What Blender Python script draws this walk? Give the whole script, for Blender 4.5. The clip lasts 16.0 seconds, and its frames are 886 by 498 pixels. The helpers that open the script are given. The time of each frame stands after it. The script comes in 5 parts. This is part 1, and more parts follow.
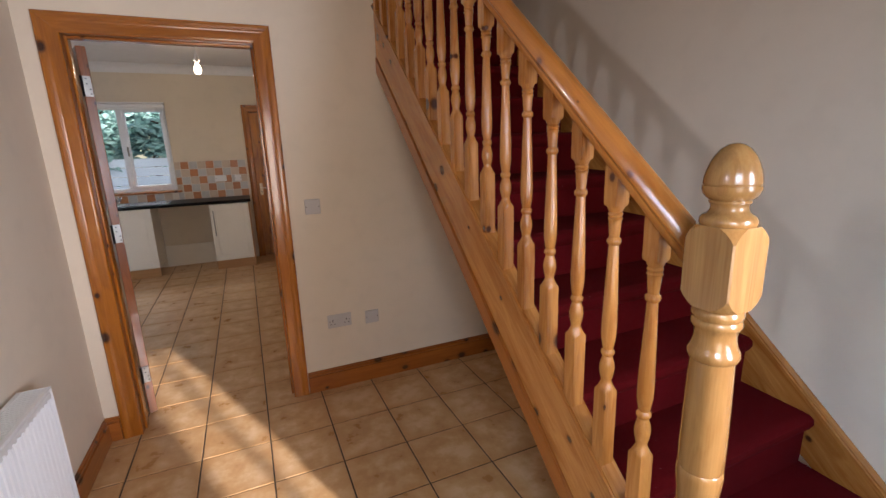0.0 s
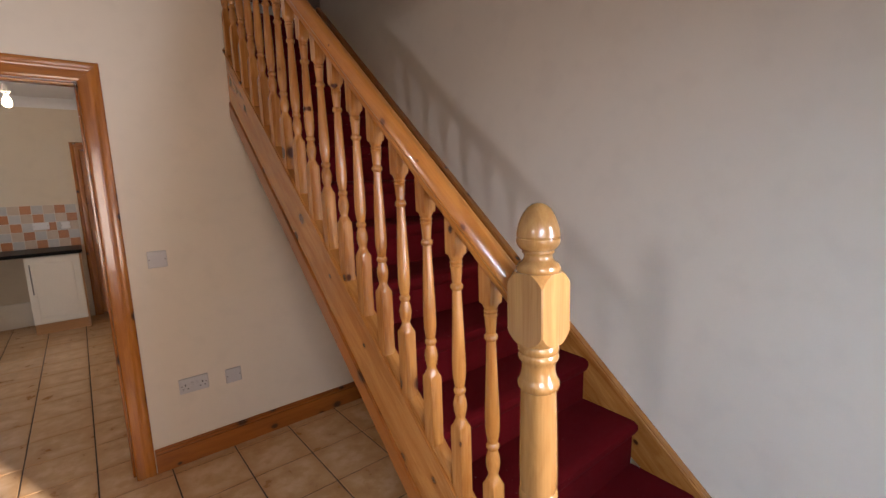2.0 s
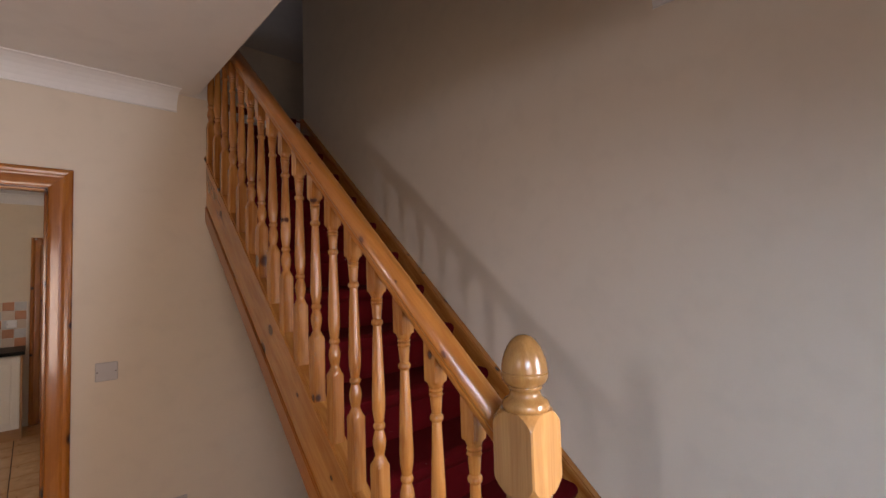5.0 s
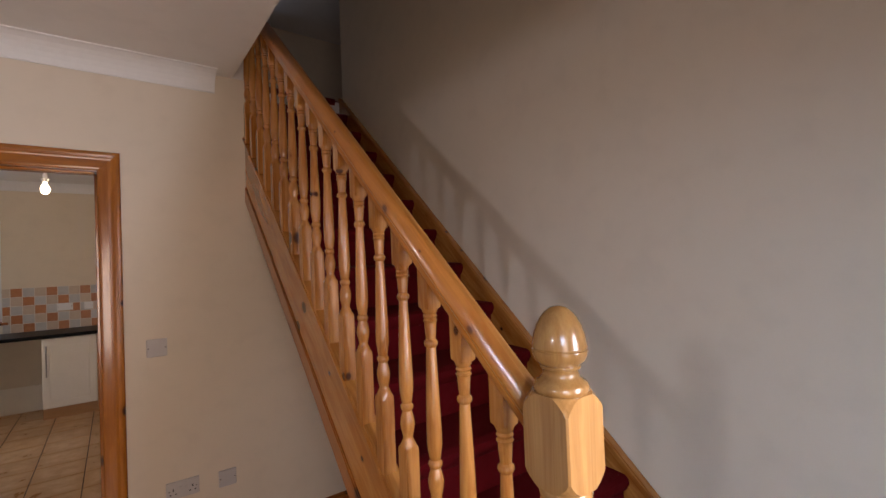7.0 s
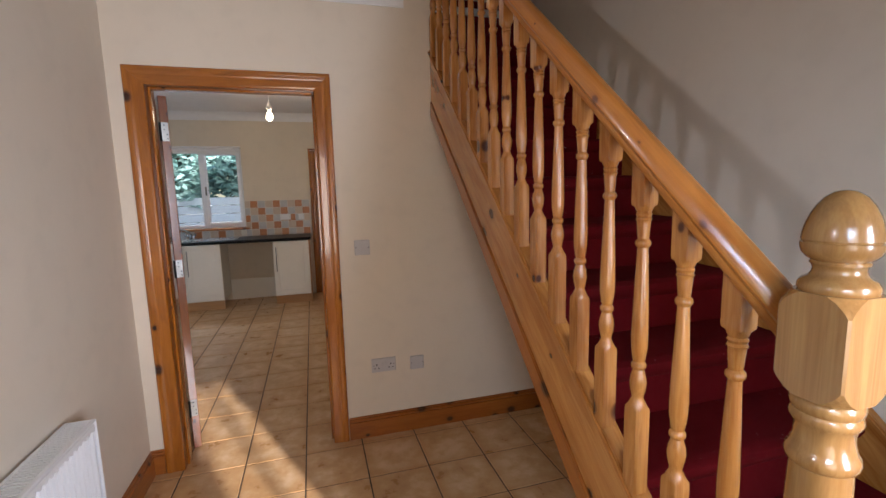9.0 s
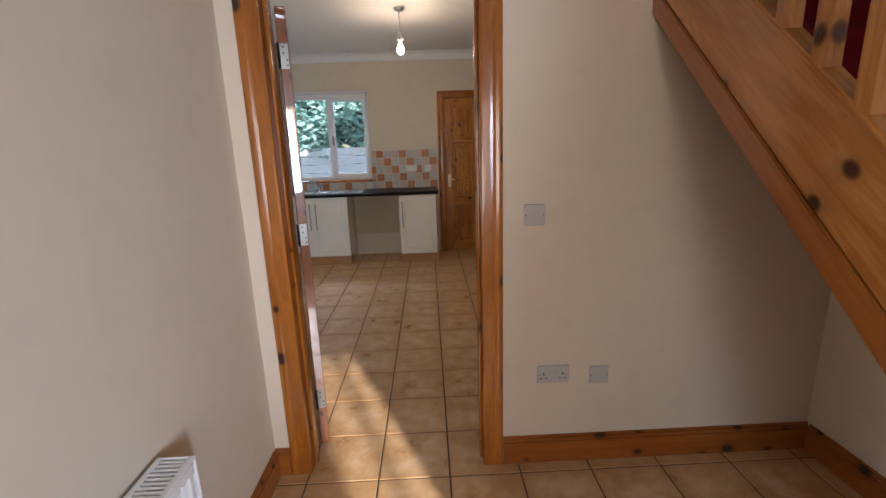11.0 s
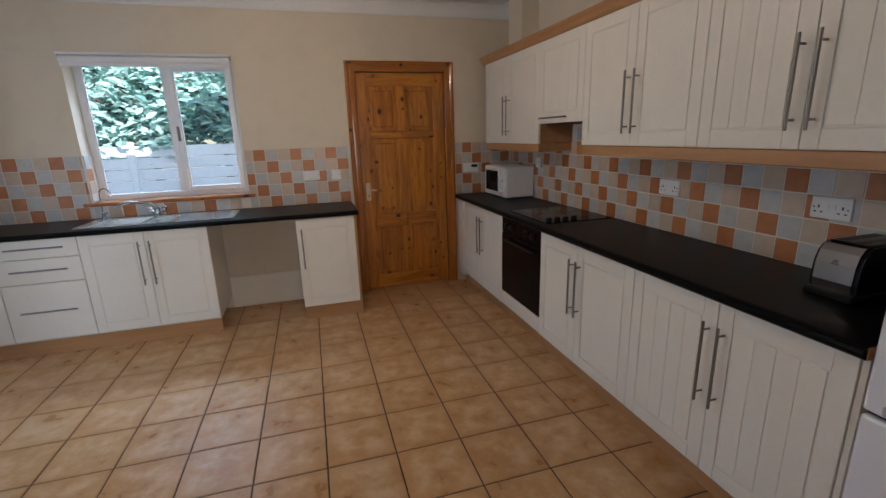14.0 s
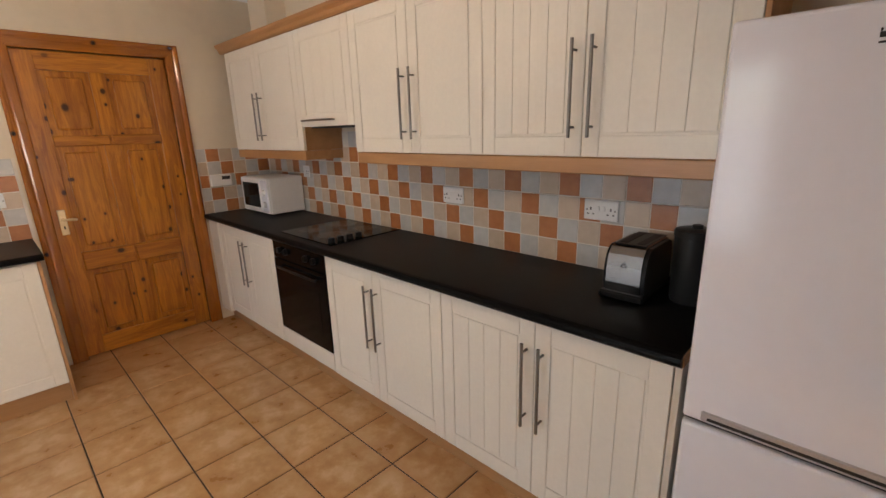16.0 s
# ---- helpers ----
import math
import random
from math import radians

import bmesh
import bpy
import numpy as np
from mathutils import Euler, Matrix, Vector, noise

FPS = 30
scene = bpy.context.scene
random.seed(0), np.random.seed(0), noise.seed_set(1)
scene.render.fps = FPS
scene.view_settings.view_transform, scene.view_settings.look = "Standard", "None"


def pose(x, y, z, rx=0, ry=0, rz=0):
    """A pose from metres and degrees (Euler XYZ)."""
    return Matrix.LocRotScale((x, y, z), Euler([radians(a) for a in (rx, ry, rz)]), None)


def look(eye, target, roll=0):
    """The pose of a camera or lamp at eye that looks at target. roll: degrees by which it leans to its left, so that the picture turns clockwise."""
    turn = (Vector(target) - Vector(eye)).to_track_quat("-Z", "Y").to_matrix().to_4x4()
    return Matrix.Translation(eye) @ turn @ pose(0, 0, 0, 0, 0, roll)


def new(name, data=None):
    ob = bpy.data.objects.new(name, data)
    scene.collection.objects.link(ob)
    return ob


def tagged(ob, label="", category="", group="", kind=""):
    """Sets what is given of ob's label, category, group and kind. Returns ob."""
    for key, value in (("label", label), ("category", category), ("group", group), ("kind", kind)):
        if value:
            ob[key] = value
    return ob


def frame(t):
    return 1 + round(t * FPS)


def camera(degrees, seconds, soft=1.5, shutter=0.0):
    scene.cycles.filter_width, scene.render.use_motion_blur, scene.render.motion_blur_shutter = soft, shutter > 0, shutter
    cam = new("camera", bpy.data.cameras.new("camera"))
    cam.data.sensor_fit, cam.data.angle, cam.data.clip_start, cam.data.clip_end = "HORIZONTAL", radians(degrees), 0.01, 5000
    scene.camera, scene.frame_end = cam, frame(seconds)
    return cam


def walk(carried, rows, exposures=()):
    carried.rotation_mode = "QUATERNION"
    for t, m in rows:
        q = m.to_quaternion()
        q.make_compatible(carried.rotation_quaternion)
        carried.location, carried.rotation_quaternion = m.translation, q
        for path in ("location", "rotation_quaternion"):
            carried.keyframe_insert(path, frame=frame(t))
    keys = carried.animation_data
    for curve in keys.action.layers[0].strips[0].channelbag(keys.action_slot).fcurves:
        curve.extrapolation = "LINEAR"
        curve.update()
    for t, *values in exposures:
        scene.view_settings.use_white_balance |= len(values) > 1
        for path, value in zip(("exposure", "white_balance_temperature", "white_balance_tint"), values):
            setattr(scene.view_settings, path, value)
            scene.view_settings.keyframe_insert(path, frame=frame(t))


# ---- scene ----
cam = camera(90.2, 16.0)
PATH = [
    (0, (0.124, 0.331, 1.497), (0.904, 2.117, 1.044), -1.9),
    (0.5, (0.126, 0.319, 1.499), (1.064, 2.029, 1.055), -1.8),
    (1, (0.139, 0.301, 1.498), (1.197, 1.942, 1.063), -2.0),
    (1.5, (0.159, 0.279, 1.514), (1.317, 1.86, 1.115), -2.3),
    (2, (0.176, 0.262, 1.537), (1.427, 1.792, 1.232), -1.9),
    (2.5, (0.179, 0.258, 1.577), (1.512, 1.742, 1.428), -1.5),
    (3, (0.167, 0.262, 1.607), (1.541, 1.716, 1.595), -1.3),
    (3.5, (0.164, 0.273, 1.61), (1.549, 1.715, 1.653), -1.3),
    (4, (0.167, 0.282, 1.616), (1.557, 1.718, 1.692), -1.3),
    (6.5, (0.279, 0.339, 1.599), (1.539, 1.889, 1.705), -2.5),
    (7, (0.306, 0.352, 1.575), (1.498, 1.957, 1.613), -2.2),
    (7.5, (0.31, 0.361, 1.553), (1.391, 2.042, 1.498), -2.0),
    (8, (0.293, 0.366, 1.531), (1.267, 2.107, 1.392), -1.9),
    (8.5, (0.26, 0.373, 1.518), (1.054, 2.197, 1.314), -1.8),
    (9, (0.2, 0.41, 1.5), (0.756, 2.313, 1.234), -1.4),
    (9.5, (0.125, 0.543, 1.478), (0.508, 2.477, 1.144), -0.4),
    (10, (0.053, 0.716, 1.479), (0.353, 2.653, 1.081), -0.3),
    (10.2, (0.05, 0.784, 1.475), (0.295, 2.724, 1.053), -0.7),
    (12.3, (-0.128, 2.147, 1.502), (-0.196, 4.086, 1.019), -2.2),
    (12.5, (-0.176, 2.282, 1.512), (-0.231, 4.221, 1.025), -2.0),
    (13, (-0.269, 2.586, 1.509), (-0.185, 4.526, 1.03), -1.9),
    (13.5, (-0.265, 2.826, 1.502), (0.046, 4.741, 1.014), -3.0),
    (14, (-0.182, 3.047, 1.485), (0.355, 4.907, 0.984), -1.8),
    (14.5, (-0.085, 3.199, 1.485), (0.797, 4.918, 0.969), -0.9),
    (15, (-0.029, 3.309, 1.512), (1.195, 4.803, 0.994), -2.0),
    (15.5, (-0.007, 3.383, 1.506), (1.343, 4.762, 0.98), -2.1),
    (16, (-0.007, 3.475, 1.503), (1.38, 4.818, 0.98), -1.7),
]
walk(cam, [(t, look(eye, target, roll)) for t, eye, target, roll in PATH], [(0.0, 0.46, 6550, 20), (1.7, 0.60, 6600, 21), (3.0, 0.26, 7000, 26), (7.0, 0.20, 6950, 25), (9.0, 0.46, 6350, 18), (10.2, 0.54, 6250, 16),
    (12.3, 0.38, 6100, 16), (13.0, 0.44, 6000, 15), (13.5, 0.76, 5950, 15), (14.2, 0.70, 6150, 17), (14.5, 0.50, 6550, 18), (14.8, 0.78, 6750, 18), (15.5, 1.46, 6800, 18), (16.0, 1.5, 6850, 19)])

# ---- light ----
SUN_ELEVATION, SUN_TRAVEL = radians(20.5), Vector((-0.39, 0.921, 0.0)).normalized()
world = bpy.data.worlds.new("sky")
scene.world = world
world.use_nodes = True
wn = world.node_tree.nodes
sky = wn.new("ShaderNodeTexSky")
sky.sky_type = "NISHITA"
sky.sun_disc = False
sky.sun_elevation = SUN_ELEVATION
sky.sun_rotation = math.atan2(-SUN_TRAVEL.x, -SUN_TRAVEL.y)
wn["Background"].inputs["Strength"].default_value = 0.15
world.node_tree.links.new(sky.outputs["Color"], wn["Background"].inputs["Color"])


def sun_lamp(strength):
    data = bpy.data.lights.new("sun", "SUN")
    data.energy, data.angle, data.color = strength, radians(1.3), (1.0, 0.992, 0.98)
    ob = new("sun", data)
    way = Vector((SUN_TRAVEL.x * math.cos(SUN_ELEVATION), SUN_TRAVEL.y * math.cos(SUN_ELEVATION), -math.sin(SUN_ELEVATION)))
    ob.rotation_euler = way.to_track_quat("-Z", "Y").to_euler()
    ob.location = (3, -8, 6)


def opening_lamp(name, place, towards, width, height, power, colour, spread=180):
    data = bpy.data.lights.new(name, "AREA")
    data.shape, data.size, data.size_y, data.energy, data.color = "RECTANGLE", width, height, power, colour
    data.spread = radians(spread)
    ob = new(name, data)
    ob.matrix_world = look(place, Vector(place) + Vector(towards))


sun_lamp(5.0)
DAY = (0.72, 0.86, 1.0)
opening_lamp("patio_light", (-3.12, 5.1, 1.15), (1, 0, 0), 1.7, 2.0, 7.5, DAY)
# unseen source, added to cast the rail and baluster shadow on the stair wall
opening_lamp("west_shadow_lamp", (-1.70, 0.345, 2.07), (1, 0.30, -0.14), 0.05, 0.08, 2.6, (0.84, 0.90, 1.0), 100)
# two unseen fill lamps, added to brighten the hall from the south
opening_lamp("south_fill_light", (-0.05, -0.69, 1.32), (-0.06, 1, 0.04), 0.95, 1.3, 10.0, (1.0, 0.88, 0.73), 112)
opening_lamp("south_blue_fill_light", (0.10, -0.69, 1.80), (1.0, 0.72, -0.92), 0.95, 0.35, 12.0, (0.50, 0.76, 1.0), 92)
opening_lamp("entrance_light", (1.40, -0.88, 1.42), (-0.72, 1, -0.12), 0.45, 1.1, 12.5, (0.74, 0.86, 1.0), 78)
opening_lamp("kitchen_window_light", (-1.31, 8.05, 2.85), (0, -1, -0.80), 1.4, 0.6, 22.0, (0.62, 0.82, 1.0), 120)
# fill lamp added on the closed landing, where no window or fitting stands
opening_lamp("landing_fill_light", (1.3, 5.4, 3.9), (0, -1, -0.2), 0.8, 0.7, 0.7, (0.72, 0.84, 1.0))
bulb_light = bpy.data.lights.new("bulb_light", "POINT")
bulb_light.energy, bulb_light.color, bulb_light.shadow_soft_size = 8.0, (1.0, 0.79, 0.54), 0.035
new("bulb_light", bulb_light).location = (-0.165, 5.4, 2.235)


# ---- materials ----
def node_material(name):
    m = bpy.data.materials.new(name)
    m.use_nodes = True
    t = m.node_tree
    return m, t, t.nodes["Principled BSDF"]


def put(t, kind, **values):
    n = t.nodes.new(kind)
    for k, v in values.items():
        n.inputs[k].default_value = v
    return n


def ramp(t, source, stops):
    r = t.nodes.new("ShaderNodeValToRGB")
    e = r.color_ramp.elements
    e[0].position, e[0].color = stops[0][0], (*stops[0][1], 1)
    e[1].position, e[1].color = stops[-1][0], (*stops[-1][1], 1)
    for pos, col in stops[1:-1]:
        x = e.new(pos)
        x.color = (*col, 1)
    t.links.new(source, r.inputs[0])
    return r.outputs[0]


def mixed(t, a, b, factor, mode="MIX"):
    m = t.nodes.new("ShaderNodeMix")
    m.data_type, m.blend_type = "RGBA", mode
    for socket, value in ((m.inputs[0], factor), (m.inputs[6], a), (m.inputs[7], b)):
        if isinstance(value, (int, float)):
            socket.default_value = value
        elif isinstance(value, tuple):
            socket.default_value = (*value, 1)
        else:
            t.links.new(value, socket)
    return m.outputs[2]


def coords(t, scale=(1, 1, 1), spin=(0, 0, 0), per_object=True):
    """Object coordinates, shifted for each object."""
    tc = t.nodes.new("ShaderNodeTexCoord")
    vec = tc.outputs["Object"]
    if per_object:
        info = t.nodes.new("ShaderNodeObjectInfo")
        add = t.nodes.new("ShaderNodeVectorMath")
        add.operation = "MULTIPLY_ADD"
        add.inputs[1].default_value = (7.3, 5.1, 9.7)
        t.links.new(info.outputs["Random"], add.inputs[0])
        t.links.new(vec, add.inputs[2])
        vec = add.outputs[0]
    if any(spin):
        turn = t.nodes.new("ShaderNodeMapping")
        turn.inputs["Rotation"].default_value = [radians(a) for a in spin]
        t.links.new(vec, turn.inputs["Vector"])
        vec = turn.outputs[0]
    mp = t.nodes.new("ShaderNodeMapping")
    mp.inputs["Scale"].default_value = scale
    t.links.new(vec, mp.inputs["Vector"])
    return mp.outputs[0]


def bump(t, shader, height, strength, distance):
    b = put(t, "ShaderNodeBump", Strength=strength, Distance=distance)
    t.links.new(height, b.inputs["Height"])
    t.links.new(b.outputs[0], shader.inputs["Normal"])


def plain(name, colour, rough=0.5, metal=0.0, vary=0.06, scale=30.0, relief=0.0, coat=0.0, gloss=0.5):
    m, t, s = node_material(name)
    s.inputs["Specular IOR Level"].default_value = gloss
    v = coords(t)
    fine = put(t, "ShaderNodeTexNoise", Scale=scale, Detail=5.0)
    broad = put(t, "ShaderNodeTexNoise", Scale=scale * 0.08, Detail=3.0)
    for n in (fine, broad):
        t.links.new(v, n.inputs["Vector"])
    low = tuple(c * (1 - vary) for c in colour)
    high = tuple(min(1, c * (1 + vary)) for c in colour)
    a = ramp(t, fine.outputs["Fac"], [(0.3, low), (0.7, high)])
    b = ramp(t, broad.outputs["Fac"], [(0.3, low), (0.7, high)])
    t.links.new(mixed(t, a, b, 0.5), s.inputs["Base Color"])
    s.inputs["Roughness"].default_value, s.inputs["Metallic"].default_value = rough, metal
    s.inputs["Coat Weight"].default_value, s.inputs["Coat Roughness"].default_value = coat, 0.08
    if relief:
        bump(t, s, fine.outputs["Fac"], relief, 0.003)
    return m


def pine(name, light, mid, dark, axis="z", rough=0.3, coat=0.6, knots=1.0, spin=(0, 0, 0), share=0.45):
    """Varnished knotty pine with its grain along one axis."""
    m, t, s = node_material(name)
    along, across = 1.0, 9.0
    sc = {"x": (along, across, across), "y": (across, along, across), "z": (across, across, along)}[axis]
    v = coords(t, sc, spin)
    sway = put(t, "ShaderNodeTexNoise", Scale=1.6, Detail=3.0)
    t.links.new(v, sway.inputs["Vector"])
    rings = t.nodes.new("ShaderNodeTexNoise")
    rings.inputs["Scale"].default_value, rings.inputs["Detail"].default_value, rings.inputs["Distortion"].default_value = 3.2, 7.0, 0.8
    t.links.new(v, rings.inputs["Vector"])
    fibre_v = coords(t, tuple(a * (1 if a == along else 14) for a in sc), spin)
    fibre = put(t, "ShaderNodeTexNoise", Scale=2.5, Detail=4.0)
    t.links.new(fibre_v, fibre.inputs["Vector"])
    base = ramp(t, rings.outputs["Fac"], [(0.28, light), (0.46, mid), (0.56, light), (0.72, mid)])
    base = mixed(t, base, ramp(t, sway.outputs["Fac"], [(0.38, tuple(c * 0.85 for c in mid)), (0.62, light)]), 0.5)
    base = mixed(t, base, ramp(t, fibre.outputs["Fac"], [(0.35, tuple(c * 0.82 for c in mid)), (0.65, light)]), 0.22)
    parts_ = t.nodes.new("ShaderNodeSeparateXYZ")
    t.links.new(coords(t, (1, 1, 1), spin), parts_.inputs[0])
    lead = "xyz".index(axis)
    others = [k for k in range(3) if k != lead]
    wide = t.nodes.new("ShaderNodeMath")
    t.links.new(parts_.outputs[others[0]], wide.inputs[0])
    t.links.new(parts_.outputs[others[1]], wide.inputs[1])
    flat = t.nodes.new("ShaderNodeCombineXYZ")
    t.links.new(wide.outputs[0], flat.inputs[0])
    t.links.new(parts_.outputs[lead], flat.inputs[1])
    sized = t.nodes.new("ShaderNodeMapping")
    sized.inputs["Scale"].default_value = (8.5, 6.5, 1)
    t.links.new(flat.outputs[0], sized.inputs["Vector"])
    cell = t.nodes.new("ShaderNodeTexVoronoi")
    cell.voronoi_dimensions = "2D"
    cell.inputs["Scale"].default_value = 1.0
    t.links.new(sized.outputs[0], cell.inputs["Vector"])
    split = t.nodes.new("ShaderNodeSeparateColor")
    t.links.new(cell.outputs["Color"], split.inputs[0])
    grow = t.nodes.new("ShaderNodeMath")
    grow.operation = "MULTIPLY_ADD"
    grow.inputs[1].default_value, grow.inputs[2].default_value = 1.3, 0.6
    t.links.new(split.outputs[1], grow.inputs[0])
    far = t.nodes.new("ShaderNodeMath")
    far.operation = "MULTIPLY"
    t.links.new(cell.outputs["Distance"], far.inputs[0])
    t.links.new(grow.outputs[0], far.inputs[1])
    spot = ramp(t, far.outputs[0], [(0.075 * knots, (1, 1, 1)), (0.11 * knots + 0.003, (0.7, 0.7, 0.7)), (0.14 * knots + 0.006, (0.2, 0.2, 0.2)), (0.26 * knots + 0.01, (0, 0, 0))])
    chosen = ramp(t, split.outputs[0], [(0.99 - share, (0, 0, 0)), (1.0 - share, (1, 1, 1))])
    spot = mixed(t, spot, chosen, 1.0, "MULTIPLY")
    t.links.new(mixed(t, base, dark, spot), s.inputs["Base Color"])
    s.inputs["Roughness"].default_value = rough
    s.inputs["Coat Weight"].default_value, s.inputs["Coat Roughness"].default_value = coat, 0.09
    bump(t, s, fibre.outputs["Fac"], 0.12, 0.002)
    return m


def painted_wall(name, colour):
    m, t, s = node_material(name)
    v = coords(t, per_object=False)
    fine = put(t, "ShaderNodeTexNoise", Scale=160.0, Detail=4.0)
    broad = put(t, "ShaderNodeTexNoise", Scale=1.3, Detail=4.0)
    scuff = put(t, "ShaderNodeTexNoise", Scale=9.0, Detail=6.0)
    for n in (fine, broad, scuff):
        t.links.new(v, n.inputs["Vector"])
    a = ramp(t, broad.outputs["Fac"], [(0.3, tuple(c * 0.94 for c in colour)), (0.7, colour)])
    b = ramp(t, scuff.outputs["Fac"], [(0.32, tuple(c * 0.9 for c in colour)), (0.5, colour)])
    t.links.new(mixed(t, a, b, 0.35), s.inputs["Base Color"])
    s.inputs["Roughness"].default_value = 0.75
    bump(t, s, mixed(t, fine.outputs["Color"], scuff.outputs["Color"], 0.35), 0.12, 0.002)
    return m


def floor_tile_material(name):
    m, t, s = node_material(name)
    v = coords(t)
    cloud = put(t, "ShaderNodeTexNoise", Scale=9.0, Detail=5.0, Roughness=0.6)
    grit = put(t, "ShaderNodeTexNoise", Scale=90.0, Detail=4.0)
    for n in (cloud, grit):
        t.links.new(v, n.inputs["Vector"])
    info = t.nodes.new("ShaderNodeObjectInfo")
    body = ramp(t, cloud.outputs["Fac"], [(0.26, (0.40, 0.195, 0.068)), (0.46, (0.55, 0.32, 0.14)), (0.64, (0.72, 0.51, 0.31))])
    body = mixed(t, body, ramp(t, info.outputs["Random"], [(0.0, (0.45, 0.245, 0.10)), (1.0, (0.58, 0.37, 0.19))]), 0.28)
    # the glaze is fired darker and redder towards each tile's rim
    place = t.nodes.new("ShaderNodeTexCoord")
    axes = t.nodes.new("ShaderNodeSeparateXYZ")
    t.links.new(place.outputs["Object"], axes.inputs[0])
    sides = []
    for k in (0, 1):
        n = t.nodes.new("ShaderNodeMath")
        n.operation = "ABSOLUTE"
        t.links.new(axes.outputs[k], n.inputs[0])
        sides.append(n.outputs[0])
    far = t.nodes.new("ShaderNodeMath")
    far.operation = "MAXIMUM"
    t.links.new(sides[0], far.inputs[0])
    t.links.new(sides[1], far.inputs[1])
    wave = t.nodes.new("ShaderNodeMath")
    wave.operation = "MULTIPLY_ADD"
    wave.inputs[1].default_value = 0.11
    t.links.new(cloud.outputs["Fac"], wave.inputs[0])
    t.links.new(far.outputs[0], wave.inputs[2])
    rim = ramp(t, wave.outputs[0], [(0.155, (0, 0, 0)), (0.215, (0.5, 0.5, 0.5))])
    body = mixed(t, body, (0.46, 0.235, 0.082), rim)
    specks = ramp(t, grit.outputs["Fac"], [(0.28, (0.6, 0.6, 0.6)), (0.4, (1, 1, 1))])
    t.links.new(mixed(t, body, specks, 0.05, "MULTIPLY"), s.inputs["Base Color"])
    t.links.new(ramp(t, cloud.outputs["Fac"], [(0.3, (0.26,) * 3), (0.7, (0.42,) * 3)]), s.inputs["Roughness"])
    bump(t, s, cloud.outputs["Fac"], 0.2, 0.004)
    return m


def glazed_tile(name, low, high):
    m, t, s = node_material(name)
    v = coords(t)
    cloud = put(t, "ShaderNodeTexNoise", Scale=22.0, Detail=5.0)
    t.links.new(v, cloud.inputs["Vector"])
    info = t.nodes.new("ShaderNodeObjectInfo")
    body = ramp(t, cloud.outputs["Fac"], [(0.3, low), (0.7, high)])
    body = mixed(t, body, ramp(t, info.outputs["Random"], [(0, low), (1, high)]), 0.5)
    t.links.new(body, s.inputs["Base Color"])
    s.inputs["Roughness"].default_value = 0.32
    bump(t, s, cloud.outputs["Fac"], 0.25, 0.004)
    return m


def carpet_material(name):
    m, t, s = node_material(name)
    v = coords(t, per_object=False)
    pile = put(t, "ShaderNodeTexNoise", Scale=420.0, Detail=3.0)
    wear = put(t, "ShaderNodeTexNoise", Scale=6.0, Detail=5.0)
    lint = put(t, "ShaderNodeTexNoise", Scale=95.0, Detail=2.0)
    for n in (pile, wear, lint):
        t.links.new(v, n.inputs["Vector"])
    body = ramp(t, wear.outputs["Fac"], [(0.3, (0.075, 0.002, 0.0035)), (0.7, (0.125, 0.0035, 0.006))])
    body = mixed(t, body, ramp(t, pile.outputs["Fac"], [(0.3, (0.045, 0.0014, 0.0025)), (0.7, (0.18, 0.008, 0.011))]), 0.35)
    flecks = ramp(t, lint.outputs["Fac"], [(0.74, (0, 0, 0)), (0.80, (0.5, 0.5, 0.5))])
    t.links.new(mixed(t, body, (0.55, 0.4, 0.38), flecks), s.inputs["Base Color"])
    s.inputs["Roughness"].default_value = 0.95
    s.inputs["Specular IOR Level"].default_value = 0.1
    bump(t, s, pile.outputs["Fac"], 0.5, 0.004)
    return m


def glass_material(name):
    m, t, s = node_material(name)
    s.inputs["Transmission Weight"].default_value = 1.0
    s.inputs["Roughness"].default_value, s.inputs["IOR"].default_value = 0.0, 1.05
    s.inputs["Base Color"].default_value = (0.97, 0.99, 0.98, 1)
    return m


PINE_CASE = pine("pine_casing", (0.46, 0.158, 0.016), (0.28, 0.080, 0.007), (0.045, 0.011, 0.003), share=0.26, rough=0.24, coat=0.6)
# casing pine darkened: the shade inside the doorway is put into the colour
PINE_SHADED = pine("pine_shaded", (0.30, 0.085, 0.008), (0.19, 0.044, 0.004), (0.03, 0.008, 0.002), share=0.3, rough=0.3, coat=0.35)
PINE_CASE_X = pine("pine_casing_across", (0.46, 0.158, 0.016), (0.28, 0.080, 0.007), (0.045, 0.011, 0.003), "x", rough=0.24, coat=0.6)
PINE_CASE_Y = pine("pine_skirting_along", (0.40, 0.13, 0.021), (0.28, 0.075, 0.010), (0.045, 0.012, 0.004), "y")
PINE_SKIRT = pine("pine_skirting", (0.40, 0.13, 0.021), (0.28, 0.075, 0.010), (0.045, 0.012, 0.004), "x")
PINE_DOOR = pine("pine_door", (0.66, 0.265, 0.028), (0.31, 0.088, 0.009), (0.05, 0.013, 0.004), knots=0.85, coat=0.5, share=0.38)
PINE_DOOR_X = pine("pine_door_rail", (0.66, 0.265, 0.028), (0.32, 0.092, 0.010), (0.035, 0.009, 0.003), "x", knots=1.0, coat=0.5, share=0.4)
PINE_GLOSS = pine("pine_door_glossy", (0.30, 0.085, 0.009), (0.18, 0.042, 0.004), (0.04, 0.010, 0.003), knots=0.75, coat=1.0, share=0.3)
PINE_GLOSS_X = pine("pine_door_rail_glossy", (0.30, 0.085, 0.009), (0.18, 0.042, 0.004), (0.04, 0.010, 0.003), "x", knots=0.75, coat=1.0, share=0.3)
